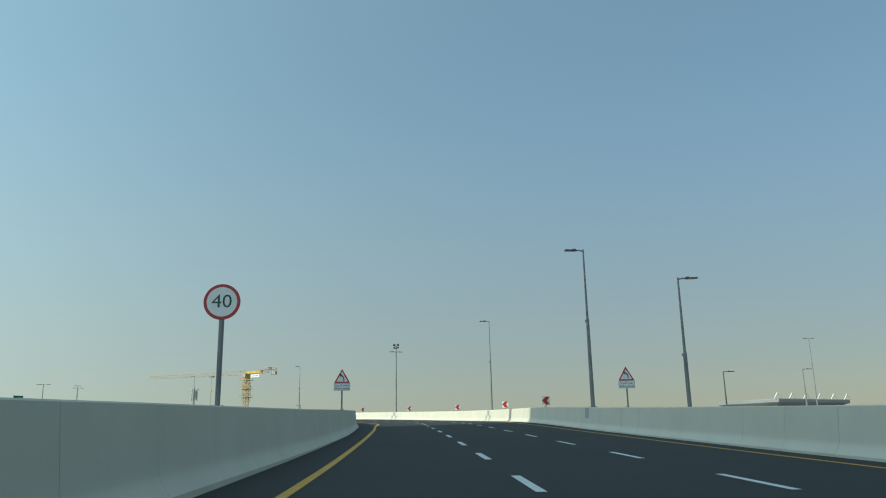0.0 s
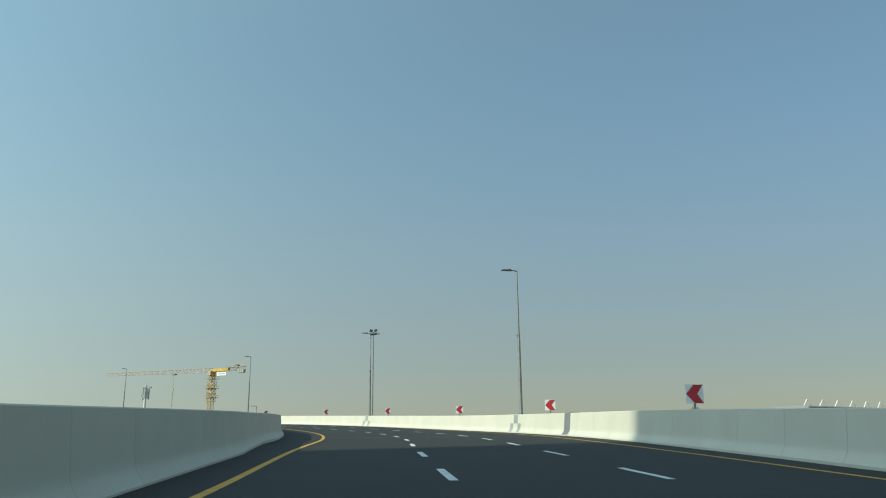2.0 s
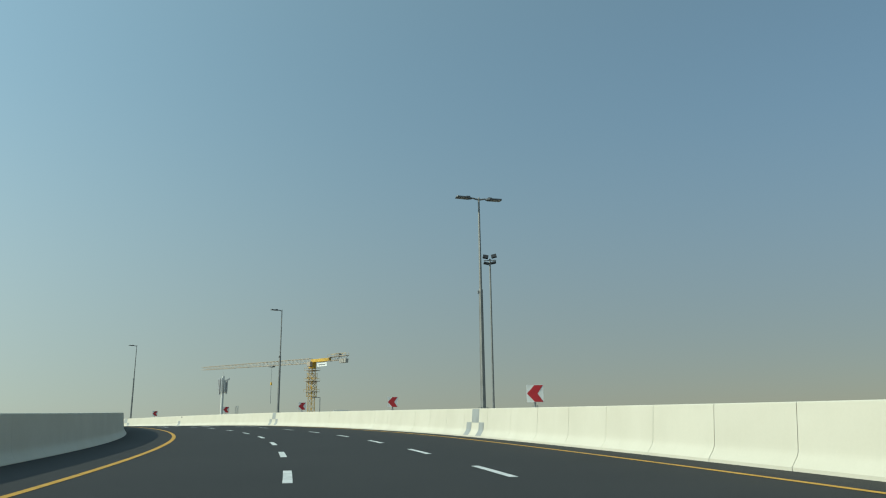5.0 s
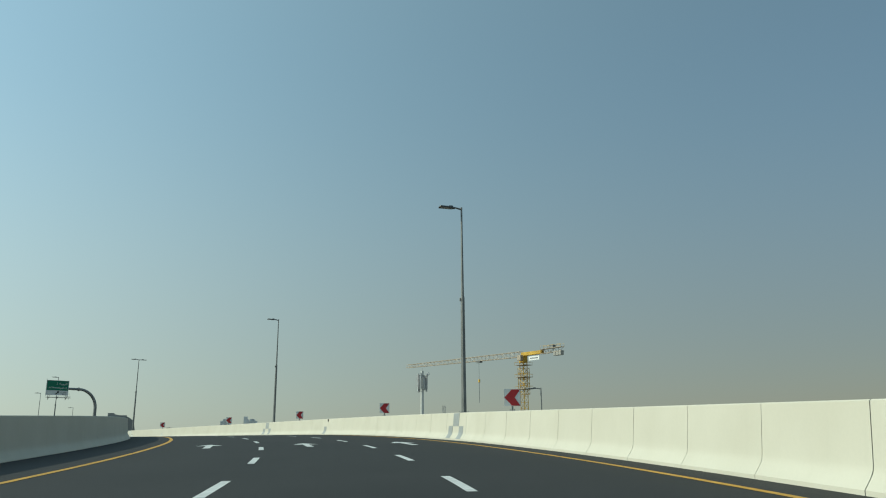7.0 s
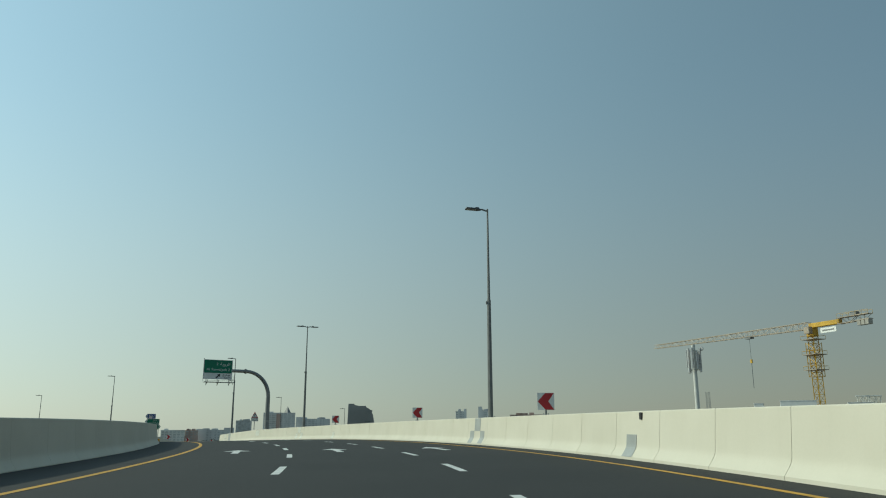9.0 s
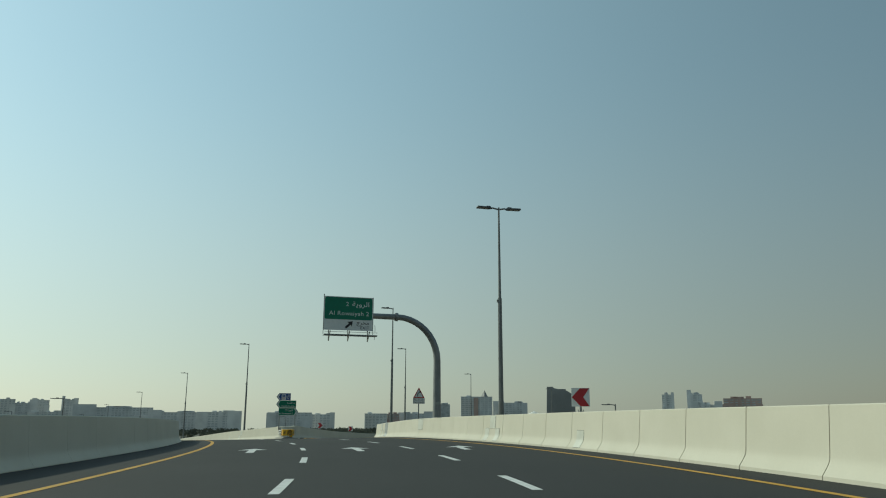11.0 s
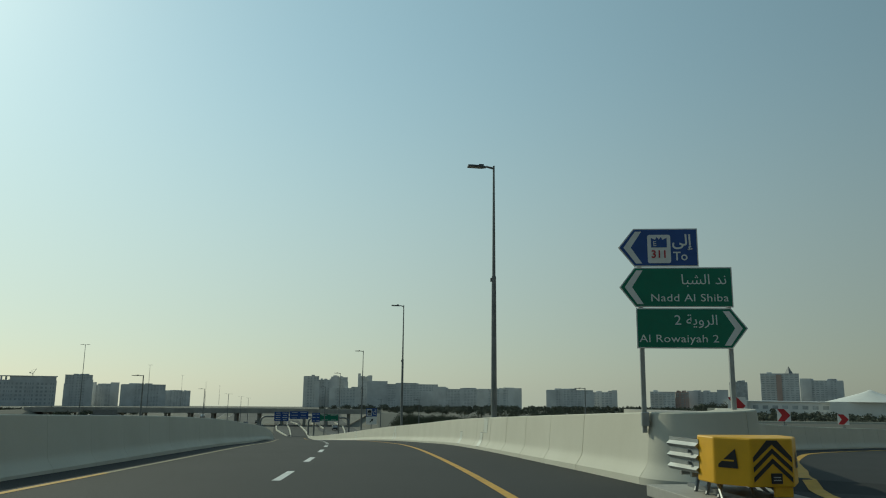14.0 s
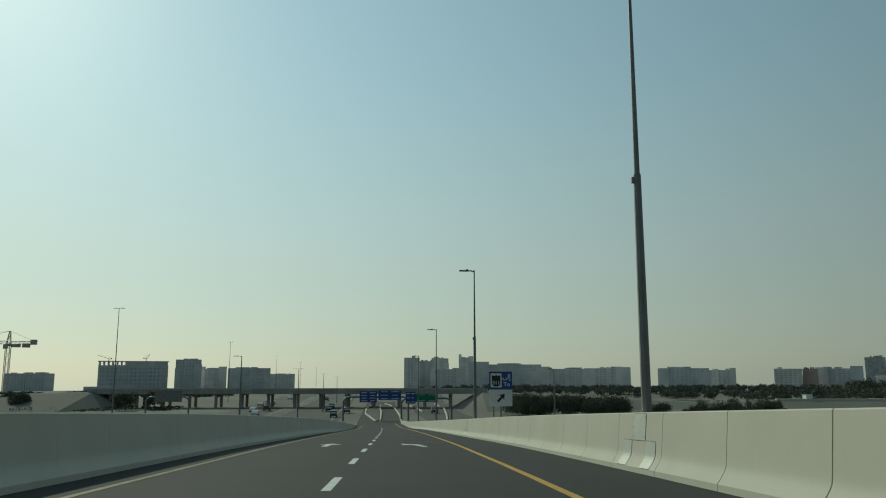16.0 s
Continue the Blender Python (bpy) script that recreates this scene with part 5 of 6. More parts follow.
# mobile phone mast
ob = thing("phone_mast", Matrix.Translation((-104, 316.6, GROUND)), "pale steel phone mast with a cluster of long panel antennas", "phone mast")
part("pole", tube(bmesh.new(), [(0, 0, -0.3), (0, 0, 31)], [0.55, 0.36], 14), PALE_POLE, ob, smooth=True)
for z in (26.2, 29.8):
    part("ring", tube(bmesh.new(), [(1.05 * math.cos(a), 1.05 * math.sin(a), z) for a in [2 * math.pi * k / 12 for k in range(13)]], 0.06, 5), STEEL, ob)
for k in range(9):
    a = 2 * math.pi * k / 9
    part("antenna", bevelled(box(bmesh.new(), 1.2 * math.cos(a), 1.2 * math.sin(a), 28.0 + 0.4 * (k % 2), 0.42, 0.32, 4.6 - 0.6 * (k % 3), pose(0, 0, 0, 0, 0, math.degrees(a))), 0.05), SIGN_BACK, ob, "pale panel antenna")
for x, y, z in ((1.5, 0.3, 30.2), (-1.3, 0.6, 26.0)):
    part("dish", tube(bmesh.new(), [(x, y, z), (x, y - 0.25, z)], [0.42, 0.38], 14), SIGN_BACK, ob)
part("lightning_rod", tube(bmesh.new(), [(0, 0, 31), (0, 0, 32.4)], 0.04, 5), STEEL, ob)


# ---------------------------------------------------------------- buildings
def building(x, y, top, w, d, turn, mat, floors, label, bays=0, parapet=True, boxes=4, seed=1, band=0.42):
    """A flat-roofed block with recessed window bands on each storey, cut by piers."""
    rnd = random.Random(seed)
    h = top - plain(x, y)
    floors = round(floors * h / (top - GROUND))
    ob = thing("apartment_building", Matrix.Translation((x, y, plain(x, y))) @ pose(0, 0, 0, 0, 0, turn), label, "building", "buildings on the skyline")
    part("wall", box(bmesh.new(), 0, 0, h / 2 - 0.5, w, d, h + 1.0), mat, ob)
    fh = h / floors
    bm = bmesh.new()
    for k in range(floors):
        z = (k + 0.55) * fh
        n = bays or max(3, int(w / 7))
        for i in range(n):
            bw = w / n * rnd.choice((0.55, 0.7, 0.7, 0.8))
            box(bm, -w / 2 + (i + 0.5) * w / n, -d / 2 - 0.02, z, bw, 0.12, fh * band)
        m = max(2, int(d / 7))
        for i in range(m):
            for s in (-1, 1):
                box(bm, s * (w / 2 + 0.02), -d / 2 + (i + 0.5) * d / m, z, 0.12, d / m * 0.65, fh * band)
    tagged(part("window", bm, GLASS, ob, "rows of small windows paled for haze"), kind="stuff")
    if parapet:
        part("parapet", box(bmesh.new(), 0, 0, h + 0.4, w + 0.5, d + 0.5, 0.9), mat, ob)
    if boxes > 1:
        # a projecting wing and a raised stair core break the outline
        for sgn in (-1, 1):
            ww, wh = w * rnd.uniform(0.16, 0.34), h * rnd.choice((0.72, 0.86, 1.0, 1.07, 1.13))
            part("wing", box(bmesh.new(), sgn * (w / 2 - ww * 0.4), -1.2, wh / 2 - 0.5, ww, d + 1.0, wh + 1.0), mat, ob)
        part("stair_core", box(bmesh.new(), w * rnd.uniform(-0.25, 0.25), -1.6, h / 2 + 1.2, w * 0.07 + 1.5, d - 1.0, h + 3.4), mat, ob)
    for k in range(boxes):
        bw = w * rnd.uniform(0.10, 0.22)
        part("roof_house", box(bmesh.new(), rnd.uniform(-w / 3, w / 3), 0, h + 2.0, bw, d * 0.5, 3.4 * rnd.uniform(0.6, 1.2)), mat, ob)
    return ob


GREYB = "grey concrete apartment block in the haze"
PALEB = "pale rendered apartment block in the haze"
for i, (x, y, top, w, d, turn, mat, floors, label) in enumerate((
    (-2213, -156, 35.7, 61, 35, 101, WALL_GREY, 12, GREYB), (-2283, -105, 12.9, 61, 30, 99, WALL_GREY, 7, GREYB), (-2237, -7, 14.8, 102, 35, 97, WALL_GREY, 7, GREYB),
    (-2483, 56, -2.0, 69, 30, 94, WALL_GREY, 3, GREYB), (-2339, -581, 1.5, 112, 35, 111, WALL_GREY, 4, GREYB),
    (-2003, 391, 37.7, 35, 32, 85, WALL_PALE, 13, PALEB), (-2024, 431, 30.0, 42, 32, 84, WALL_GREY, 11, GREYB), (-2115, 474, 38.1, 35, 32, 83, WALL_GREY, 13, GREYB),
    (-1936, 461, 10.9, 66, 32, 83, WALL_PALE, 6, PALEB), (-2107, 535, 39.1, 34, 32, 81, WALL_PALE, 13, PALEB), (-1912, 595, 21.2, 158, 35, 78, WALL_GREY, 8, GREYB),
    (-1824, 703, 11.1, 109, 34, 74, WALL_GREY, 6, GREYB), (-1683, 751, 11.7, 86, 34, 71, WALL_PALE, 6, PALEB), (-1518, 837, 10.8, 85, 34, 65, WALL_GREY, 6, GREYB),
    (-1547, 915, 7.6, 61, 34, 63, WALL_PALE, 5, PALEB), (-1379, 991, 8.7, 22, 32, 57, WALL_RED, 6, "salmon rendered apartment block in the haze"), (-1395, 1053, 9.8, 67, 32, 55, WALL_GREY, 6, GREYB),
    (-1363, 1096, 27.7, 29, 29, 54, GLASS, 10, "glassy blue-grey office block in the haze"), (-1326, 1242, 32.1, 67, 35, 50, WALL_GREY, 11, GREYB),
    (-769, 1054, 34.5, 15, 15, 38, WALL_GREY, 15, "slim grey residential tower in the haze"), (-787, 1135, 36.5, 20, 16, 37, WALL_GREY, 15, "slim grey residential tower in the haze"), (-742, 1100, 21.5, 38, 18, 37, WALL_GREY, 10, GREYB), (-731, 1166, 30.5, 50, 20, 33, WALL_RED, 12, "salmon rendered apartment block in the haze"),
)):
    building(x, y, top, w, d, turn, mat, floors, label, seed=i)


def striped(x, y, top, w, d, turn, floors, mat, label, spire=False):
    """A block with white balcony slabs standing proud on every storey."""
    ob = building(x, y, top, w, d, turn, mat, floors, label, boxes=1, seed=77)
    h = top - plain(x, y)
    floors = round(floors * h / (top - GROUND))
    for k in range(floors):
        part("balcony", box(bmesh.new(), -w * 0.22, -d / 2 - 0.7, (k + 0.15) * h / floors, w * 0.5, 1.6, h / floors * 0.34), CAR_WHITE, ob, "white balcony parapet")
    if spire:
        bm = bmesh.new()
        bmesh.ops.create_cone(bm, cap_ends=True, segments=4, radius1=7.2, radius2=0.3, depth=13, matrix=Matrix.Translation((w * 0.25, 0, h + 7.0)))
        part("spire", bm, WALL_DARK, ob, "dark pyramid roof")
        part("red_bay", box(bmesh.new(), -w * 0.02, -d / 2 - 0.9, h * 0.5, w * 0.14, 1.8, h * 0.96), WALL_RED, ob, "salmon bay")
    return ob


striped(-1387, 957, 9.3, 42, 32, 58, 6, WALL_PALE, "apartment block with white balcony bands in the haze")
striped(-1322, 1151, 42.9, 62, 35, 52, 13, WALL_GREY, "tall block with white balconies, a salmon bay and a spire", True)

# shell of a large block under construction: columns carry an open top storey
ob = thing("building_shell", Matrix.Translation((-2184, -281, plain(-2184, -281))) @ pose(0, 0, 0, 0, 0, 105) @ Matrix.Diagonal((1.2, 1.2, 1.984, 1)), "grey concrete building shell with an open top storey", "building")
part("wall", box(bmesh.new(), 0, 0, 15, 132, 40, 31), WALL_GREY, ob)
bm = bmesh.new()
# openings share the window colour that is paled for haze
for k in range(6):
    for i in range(18):
        box(bm, -62 + i * 7.3, -20, 3.5 + 4.6 * k, 4.4, 0.3, 2.4)
tagged(part("opening", bm, GLASS, ob, "rows of openings"), kind="stuff")
for i in range(7):
    for y in (-18, 18):
        part("column", box(bmesh.new(), -64 + i * 8.2, y, 32.6, 3.4, 1.4, 4.6), WALL_GREY, ob)
part("top_storey", box(bmesh.new(), 26, 0, 32.6, 78, 38, 4.6), WALL_GREY, ob)
for i in range(15):
    part("pilaster", box(bmesh.new(), -63 + i * 9, -20.6, 15.5, 2.2, 1.4, 31), WALL_GREY, ob)
part("roof_slab", box(bmesh.new(), 0, 0, 35.3, 134, 41, 1.0), WALL_GREY, ob)
part("podium", box(bmesh.new(), -40, 0, 2, 100, 52, 6), WALL_GREY, ob)

# dark tower with a curved crown
ob = thing("dark_tower", Matrix.Translation((-603, 698, GROUND)) @ pose(0, 0, 0, 0, 0, 46), "dark unfinished tower with a sloping curved crown", "building")
bm = bmesh.new()
prof = [(-13.5, -6), (-12.5, 20), (-11.8, 41.2), (-6.5, 41.3), (-5.5, 40.0), (2, 38.6), (6, 37.8), (9.5, 35.5), (12, 31), (13.2, 24), (13.8, -6)]
plate(bm, prof, -9, 9)
part("wall", bm, WALL_DARK, ob)
bm = bmesh.new()
for k in range(12):
    for i in range(11):
        box(bm, -11 + i * 2.15, -9.05, 3.0 + 2.85 * k, 1.5, 0.3, 1.7)
tagged(part("opening", bm, WALL_DARK, ob, "rows of openings"), kind="stuff")
part("plant_room", box(bmesh.new(), 0, 3, 38.0, 10, 6, 3), WALL_DARK, ob)

# white tent roof and the low hall beside it
ob = thing("tent_hall", Matrix.Translation((-667, 722, GROUND)) @ pose(0, 0, 0, 0, 0, 47) @ Matrix.Diagonal((1.33, 1.33, 1.04, 1)), "low hall under a broad white peaked tent roof", "tent hall")
bm = bmesh.new()
rings = []
for k in range(7):
    f = k / 6
    rings.append([bm.verts.new((25 * (1 - f) ** 1.25 * math.cos(a), 18 * (1 - f) ** 1.25 * math.sin(a), 9.5 + 9.7 * f)) for a in [2 * math.pi * i / 16 for i in range(16)]] if k < 6 else [])
tipv = bm.verts.new((0, 0, 19.2))
for a, b in zip(rings[:5], rings[1:6]):
    for i in range(16):
        bm.faces.new((a[i], a[(i + 1) % 16], b[(i + 1) % 16], b[i]))
for i in range(16):
    bm.faces.new((rings[5][i], rings[5][(i + 1) % 16], tipv))
part("tent_roof", bm, TENT, ob, "white membrane roof", smooth=True)
part("hall", box(bmesh.new(), 0, 0, 1.7, 44, 30, 15.4), WALL_PALE, ob)
ob = thing("low_hall", Matrix.Translation((-725, 687, GROUND)) @ pose(0, 0, 0, 0, 0, 50) @ Matrix.Diagonal((1.3, 1.3, 1.0, 1)), "long low cream hall with a flat roof", "building")
part("wall", box(bmesh.new(), 0, 0, 1.7, 76, 24, 14.4), WALL_PALE, ob)
part("roof", box(bmesh.new(), 0, 0, 9.2, 78, 26, 0.7), WALL_GREY, ob)
part("entrance", box(bmesh.new(), -30, -12.5, 2.5, 14, 3, 15.5), TENT, ob, "white entrance block")
for i in range(9):
    part("window", box(bmesh.new(), -18 + i * 6, -12.05, 4.5, 3.4, 0.2, 3.0), GLASS, ob)

# hall with V-shaped roof struts, seen past the start of the ramp
ob = thing("pavilion", Matrix.Translation((141.5, 305.8, GROUND)) @ pose(0, 0, 0, 0, 0, 31), "hall with a deep grey flat roof under white V-shaped struts", "building")
part("hall", box(bmesh.new(), 0, 15, 8.3, 32, 20, 17), WALL_PALE, ob)
part("roof", bevelled(box(bmesh.new(), 0, 12, 20.4, 45, 28, 1.6), 0.3), WALL_DARK, ob, "deep grey roof edge")
bm = bmesh.new()
hi = [bm.verts.new((x, y, 19.7)) for x, y in ((-22, -1.5), (22, -1.5), (22, 25.5), (-22, 25.5))]
lo = [bm.verts.new((x, y, 16.7)) for x, y in ((-15, 4), (15, 4), (15, 22), (-15, 22))]
bm.faces.new(hi)
bm.faces.new(lo[::-1])
for k in range(4):
    bm.faces.new((hi[k], hi[(k + 1) % 4], lo[(k + 1) % 4], lo[k]))
part("soffit", bm, WALL_DARK, ob, "grey sloping underside of the roof")
for i in range(6):
    x = -21.9 + i * 8.75
    part("strut", tube(bmesh.new(), [(x - 1.6, -1, 21.2), (x + 0.4, -1, 23.3), (x + 2.6, -1, 21.2)], 0.15, 5), TENT, ob, "white V-shaped strut")
part("side_wing", box(bmesh.new(), -39, 8, 8.6, 21, 12, 17.8), TENT, ob, "white side wing")
part("side_wing", box(bmesh.new(), 29, 8, 8.4, 14, 12, 17.6), TENT, ob, "white side wing")

# site cabins and a slim lattice mast near the crane
for x, y, top, l, h in ((-112.4, 407.8, 14.4, 9.5, 2.5), (-121.0, 400.6, 13.6, 2.6, 2.5), (-99.0, 419.4, 13.9, 6.4, 2.5)):
    ob = thing("site_cabin", Matrix.Translation((x, y, GROUND)) @ pose(0, 0, 0, 0, 0, 18), "white stacked site cabins beyond the wall", "site cabin", "site cabins")
    part("body", bevelled(box(bmesh.new(), 0, 0, (top - GROUND) / 2 - 0.2, l, 3.0, top - GROUND + 0.4), 0.06), CAR_WHITE, ob)
    part("roof", bevelled(box(bmesh.new(), 0, 0, top - GROUND + 0.06, l + 0.2, 3.2, 0.14), 0.03), CAR_WHITE, ob)
ob = thing("lattice_mast", Matrix.Translation((-146.8, 428, GROUND)), "slim grey lattice mast near a building site", "lattice mast")
part("mast", lattice(bmesh.new(), (0, 0, -0.3), (0, 0, 27.5), 1.0, 16, 0.07), STEEL, ob)

ob = thing("falsework_tower", Matrix.Translation((-97.0, 421.5, GROUND)) @ pose(0, 0, 0, 0, 0, 18), "pale steel falsework frames behind the site cabins", "falsework")
for x in (-2.4, -0.8, 0.8, 2.4):
    part("frame", lattice(bmesh.new(), (x, 0, -0.3), (x, 0, 24.4), 1.2, 14, 0.07), PALE_POLE, ob, "pale steel frame")
part("top_beam", bevelled(box(bmesh.new(), 0, 0, 24.5, 6.6, 1.4, 0.35), 0.04), PALE_POLE, ob)

# tall block far to the left of the start; its shade falls across the first part of the ramp
edge = at(63.9, 0.0)
flat = Vector((sd.x, sd.y, 0)).normalized()
back = Vector((flat.y, -flat.x, 0))
if back.y > 0:
    back = -back
cen = edge + flat * 135 + back * 45 + flat * 15
ob = thing("tower_block", Matrix.Translation((cen.x, cen.y, GROUND)) @ pose(0, 0, 0, 0, 0, math.degrees(math.atan2(back.y, back.x))), "plain grey tower block behind the start of the ramp", "building")
part("wall", box(bmesh.new(), 0, 0, 69.5, 90, 30, 140), WALL_GREY, ob)
part("roof", box(bmesh.new(), 0, 0, 140, 91, 31, 1.2), WALL_GREY, ob)

# ---------------------------------------------------------------- the highway beside and beyond
def flat_strip(name, pts, half, mat, label, lift, kind="structure", category="road"):
    bm = bmesh.new()
    left, right = [], []
    vs = []
    for (x0, y0), (x1, y1) in zip(pts, pts[1:]):
        n = max(1, int(math.hypot(x1 - x0, y1 - y0) / 25))
        vs += [(x0 + (x1 - x0) * k / n, y0 + (y1 - y0) * k / n) for k in range(n)]
    vs = [Vector((x, y, plain(x, y) + lift + 0.05)) for x, y in vs + [pts[-1]]]
    for i, p in enumerate(vs):
        d = (vs[min(i + 1, len(vs) - 1)] - vs[max(i - 1, 0)]).normalized()
        w = Vector((d.y, -d.x, 0)) * half
        left.append(p - w)
        right.append(p + w)
    strip(bm, left, right)
    return tagged(part(name, bm, mat), label, category, kind=kind)


HW = [(-230, 196), (-320, 207), (-400, 213), (-550, 219), (-640, 222), (-670, 223)] + [(-700 - 25 * k, 224 + 0.9 * k) for k in range(24)]
flat_strip("highway", HW, 19, OLD_ASPHALT, "wide worn highway of many lanes on the plain", 0.03)
hw_marks = thing("highway_marking", Matrix(), "faint white lane lines on the highway", "road marking", kind="structure")
for off in (-17.5, -2.4, 2.4, 17.5):
    bm = bmesh.new()
    strip(bm, [Vector((x, y + off - 0.07, plain(x, y) + 0.12)) for x, y in HW], [Vector((x, y + off + 0.07, plain(x, y) + 0.12)) for x, y in HW])
    part("lane_line", bm, WHITE_LINE, hw_marks)
flat_strip("median", HW, 2.2, SAND, "low sandy median strip of the highway", 0.14)
flat_strip("side_road", [(-340, 262), (-430, 262), (-520, 268), (-700, 290)], 7, OLD_ASPHALT, "worn service road beside the ramp", 0.03)
flat_strip("side_road", [(-470, 330), (-420, 380), (-330, 470)], 5, OLD_ASPHALT, "worn service road between trees", 0.025)
flat_strip("sand_track", [(-420, 110), (-560, 130), (-800, 120)], 6, BARE, "pale track beside the highway", 0.02)

# flyover that crosses far ahead
ob = thing("overpass", Matrix.Translation((-474.8, 229.1, GROUND)) @ pose(0, 0, 0, 0, 0, 84), "long grey concrete overpass crossing the highway", "overpass", kind="structure")
part("deck", box(bmesh.new(), -14, 0, 5.4, 138, 12, 1.1), BARE, ob)
for y in (-6.8, 6.8):
    part("parapet", box(bmesh.new(), -14, y * 0.86, 6.25, 138, 0.35, 0.75), BARE, ob)
for k in range(15):
    for y in (-3.6, 3.6):
        part("pier", tube(bmesh.new(), [(-76 + 9.1 * k, y, -0.3), (-76 + 9.1 * k, y, 4.5)], 0.55, 12), BARE, ob, smooth=True)
    part("pier_cap", bevelled(box(bmesh.new(), -76 + 9.1 * k, 0, 4.65, 1.2, 9.6, 0.5), 0.1), BARE, ob)
for sgn, start, run_out in ((-1, 81, 190), (1, 53, 110)):
    bm = bmesh.new()
    ends = [[bm.verts.new(p) for p in ring] for ring in ([(sgn * start, -34, -0.3), (sgn * start, -6.4, 5.6), (sgn * start, 6.4, 5.6), (sgn * start, 14, -0.3)], [(sgn * (start + run_out), -7, -0.3), (sgn * (start + run_out), -6.4, 0.1), (sgn * (start + run_out), 6.4, 0.1), (sgn * (start + run_out), 7, -0.3)])]
    for k in range(4):
        bm.faces.new((ends[0][k], ends[0][(k + 1) % 4], ends[1][(k + 1) % 4], ends[1][k]))
    toe = [bm.verts.new((sgn * (start - 11), y, -0.3)) for y in (-6, 6)]
    bm.faces.new((ends[0][0], ends[0][1], toe[0]))
    bm.faces.new((ends[0][1], ends[0][2], toe[1], toe[0]))
    bm.faces.new((ends[0][2], ends[0][3], toe[1]))
    bm.faces.new((toe[0], toe[1], ends[0][3], ends[0][0]))
    bm.faces.new(ends[1][::-1])
    bmesh.ops.recalc_face_normals(bm, faces=bm.faces)
    part("embankment", bm, SAND, ob, "sandy approach bank")
# low pale kerbs where the ramp joins the plain
for pts in ([(-390.3, 241.2), (-404.7, 240.6), (-427.8, 239.7), (-456, 240.8), (-482, 243.6)], [tuple(at(533, GORE_WALL(533))[:2]), (-376.5, 246.8), (-414.6, 249.0), (-457, 250.4), (-486, 250.4), (-499.5, 249.2)], [(-394.6, 242.6), (-437, 244.8), (-477, 246.0)], [(-435.4, 257.4), (-466.5, 258.3), (-485.6, 256.9)], [(-392.5, 259.4), (-418.6, 262.7), (-456.8, 266.9), (-494.5, 268.1)]):
    bm = strip(bmesh.new(), [Vector((x, y, GROUND + 0.45)) for x, y in pts], [Vector((x, y + 0.4, GROUND + 0.45)) for x, y in pts], GROUND - 0.3)
    tagged(part("kerb", bm, CONCRETE), "low pale concrete kerb where the ramp meets the plain", "kerb", kind="structure")
bm = bmesh.new()
plate_low = [(-390.5, 241.6), (-405, 241.0), (-428, 240.1), (-456, 241.2), (-482, 244.0), (-477, 246.0), (-437, 244.6), (-395, 242.5)]
lo, hi = [[bm.verts.new((x, y, GROUND + z)) for x, y in plate_low] for z in (-0.2, 0.3)]
bm.faces.new(hi)
for k in range(8):
    bm.faces.new((lo[k], lo[(k + 1) % 8], hi[(k + 1) % 8], hi[k]))
bmesh.ops.recalc_face_normals(bm, faces=bm.faces)
tagged(part("traffic_island", bm, OLD_ASPHALT), "long low grey traffic island beside the merging lane", "traffic island", kind="structure")


def gantry(x, y, turn, span, hgt, boards, label):
    ob = thing("sign_gantry", Matrix.Translation((x, y, GROUND)) @ pose(0, 0, 0, 0, 0, turn), label, "sign gantry", "sign gantries")
    r = 1.6
    for s in (-1, 1):
        pts = [(s * span / 2, 0, -0.2), (s * span / 2, 0, hgt - r)] + [(s * (span / 2 - r + r * math.cos(radians(18 * k))), 0, hgt - r + r * math.sin(radians(18 * k))) for k in range(1, 6)]
        part("post", tube(bmesh.new(), pts, 0.24, 10), DARK_STEEL, ob, smooth=True)
    part("beam", tube(bmesh.new(), [(-span / 2 + r, 0, hgt), (span / 2 - r, 0, hgt)], 0.24, 10), DARK_STEEL, ob, smooth=True)
    for bx, bz, bw, bh, mat, lines in boards:
        b = part("sign_board", plate(bmesh.new(), rounded(bw, bh, 0.1, bx, hgt + bz), -0.35, -0.28), mat, ob, "large sign board")
        for k in range(lines):
            z = hgt + bz + bh * (0.36 - 0.72 * k / max(1, lines - 1))
            for off, w in ((-0.24, 0.30 + 0.04 * (k % 2)), (0.24, 0.34 - 0.08 * (k % 2))):
                part("text_bar", box(bmesh.new(), bx + bw * off, -0.365, z, bw * w, 0.02, bh * 0.055), SIGN_WHITE, b, "white bar of writing")
    return ob


gantry(-396, 241.7, 86, 16.6, 6.0, ((-1.95, 0.05, 4.45, 2.8, SIGN_BLUE, 4), (3.5, 0.45, 5.8, 2.4, SIGN_BLUE, 3)), "curved steel gantry with two blue signs over the ramp")
gantry(-394, 254.5, 86, 12.8, 5.7, ((-4.1, 0.1, 2.5, 2.9, SIGN_BLUE, 3), (0.0, 0.1, 5.7, 2.0, SIGN_GREEN, 2)), "curved steel gantry with a blue and a green sign")
gantry(-437, 181.3, 86, 12.6, 5.0, ((0.3, 0.2, 8.0, 3.3, DARK_STEEL, 0),), "curved steel gantry with the bare back of a sign")


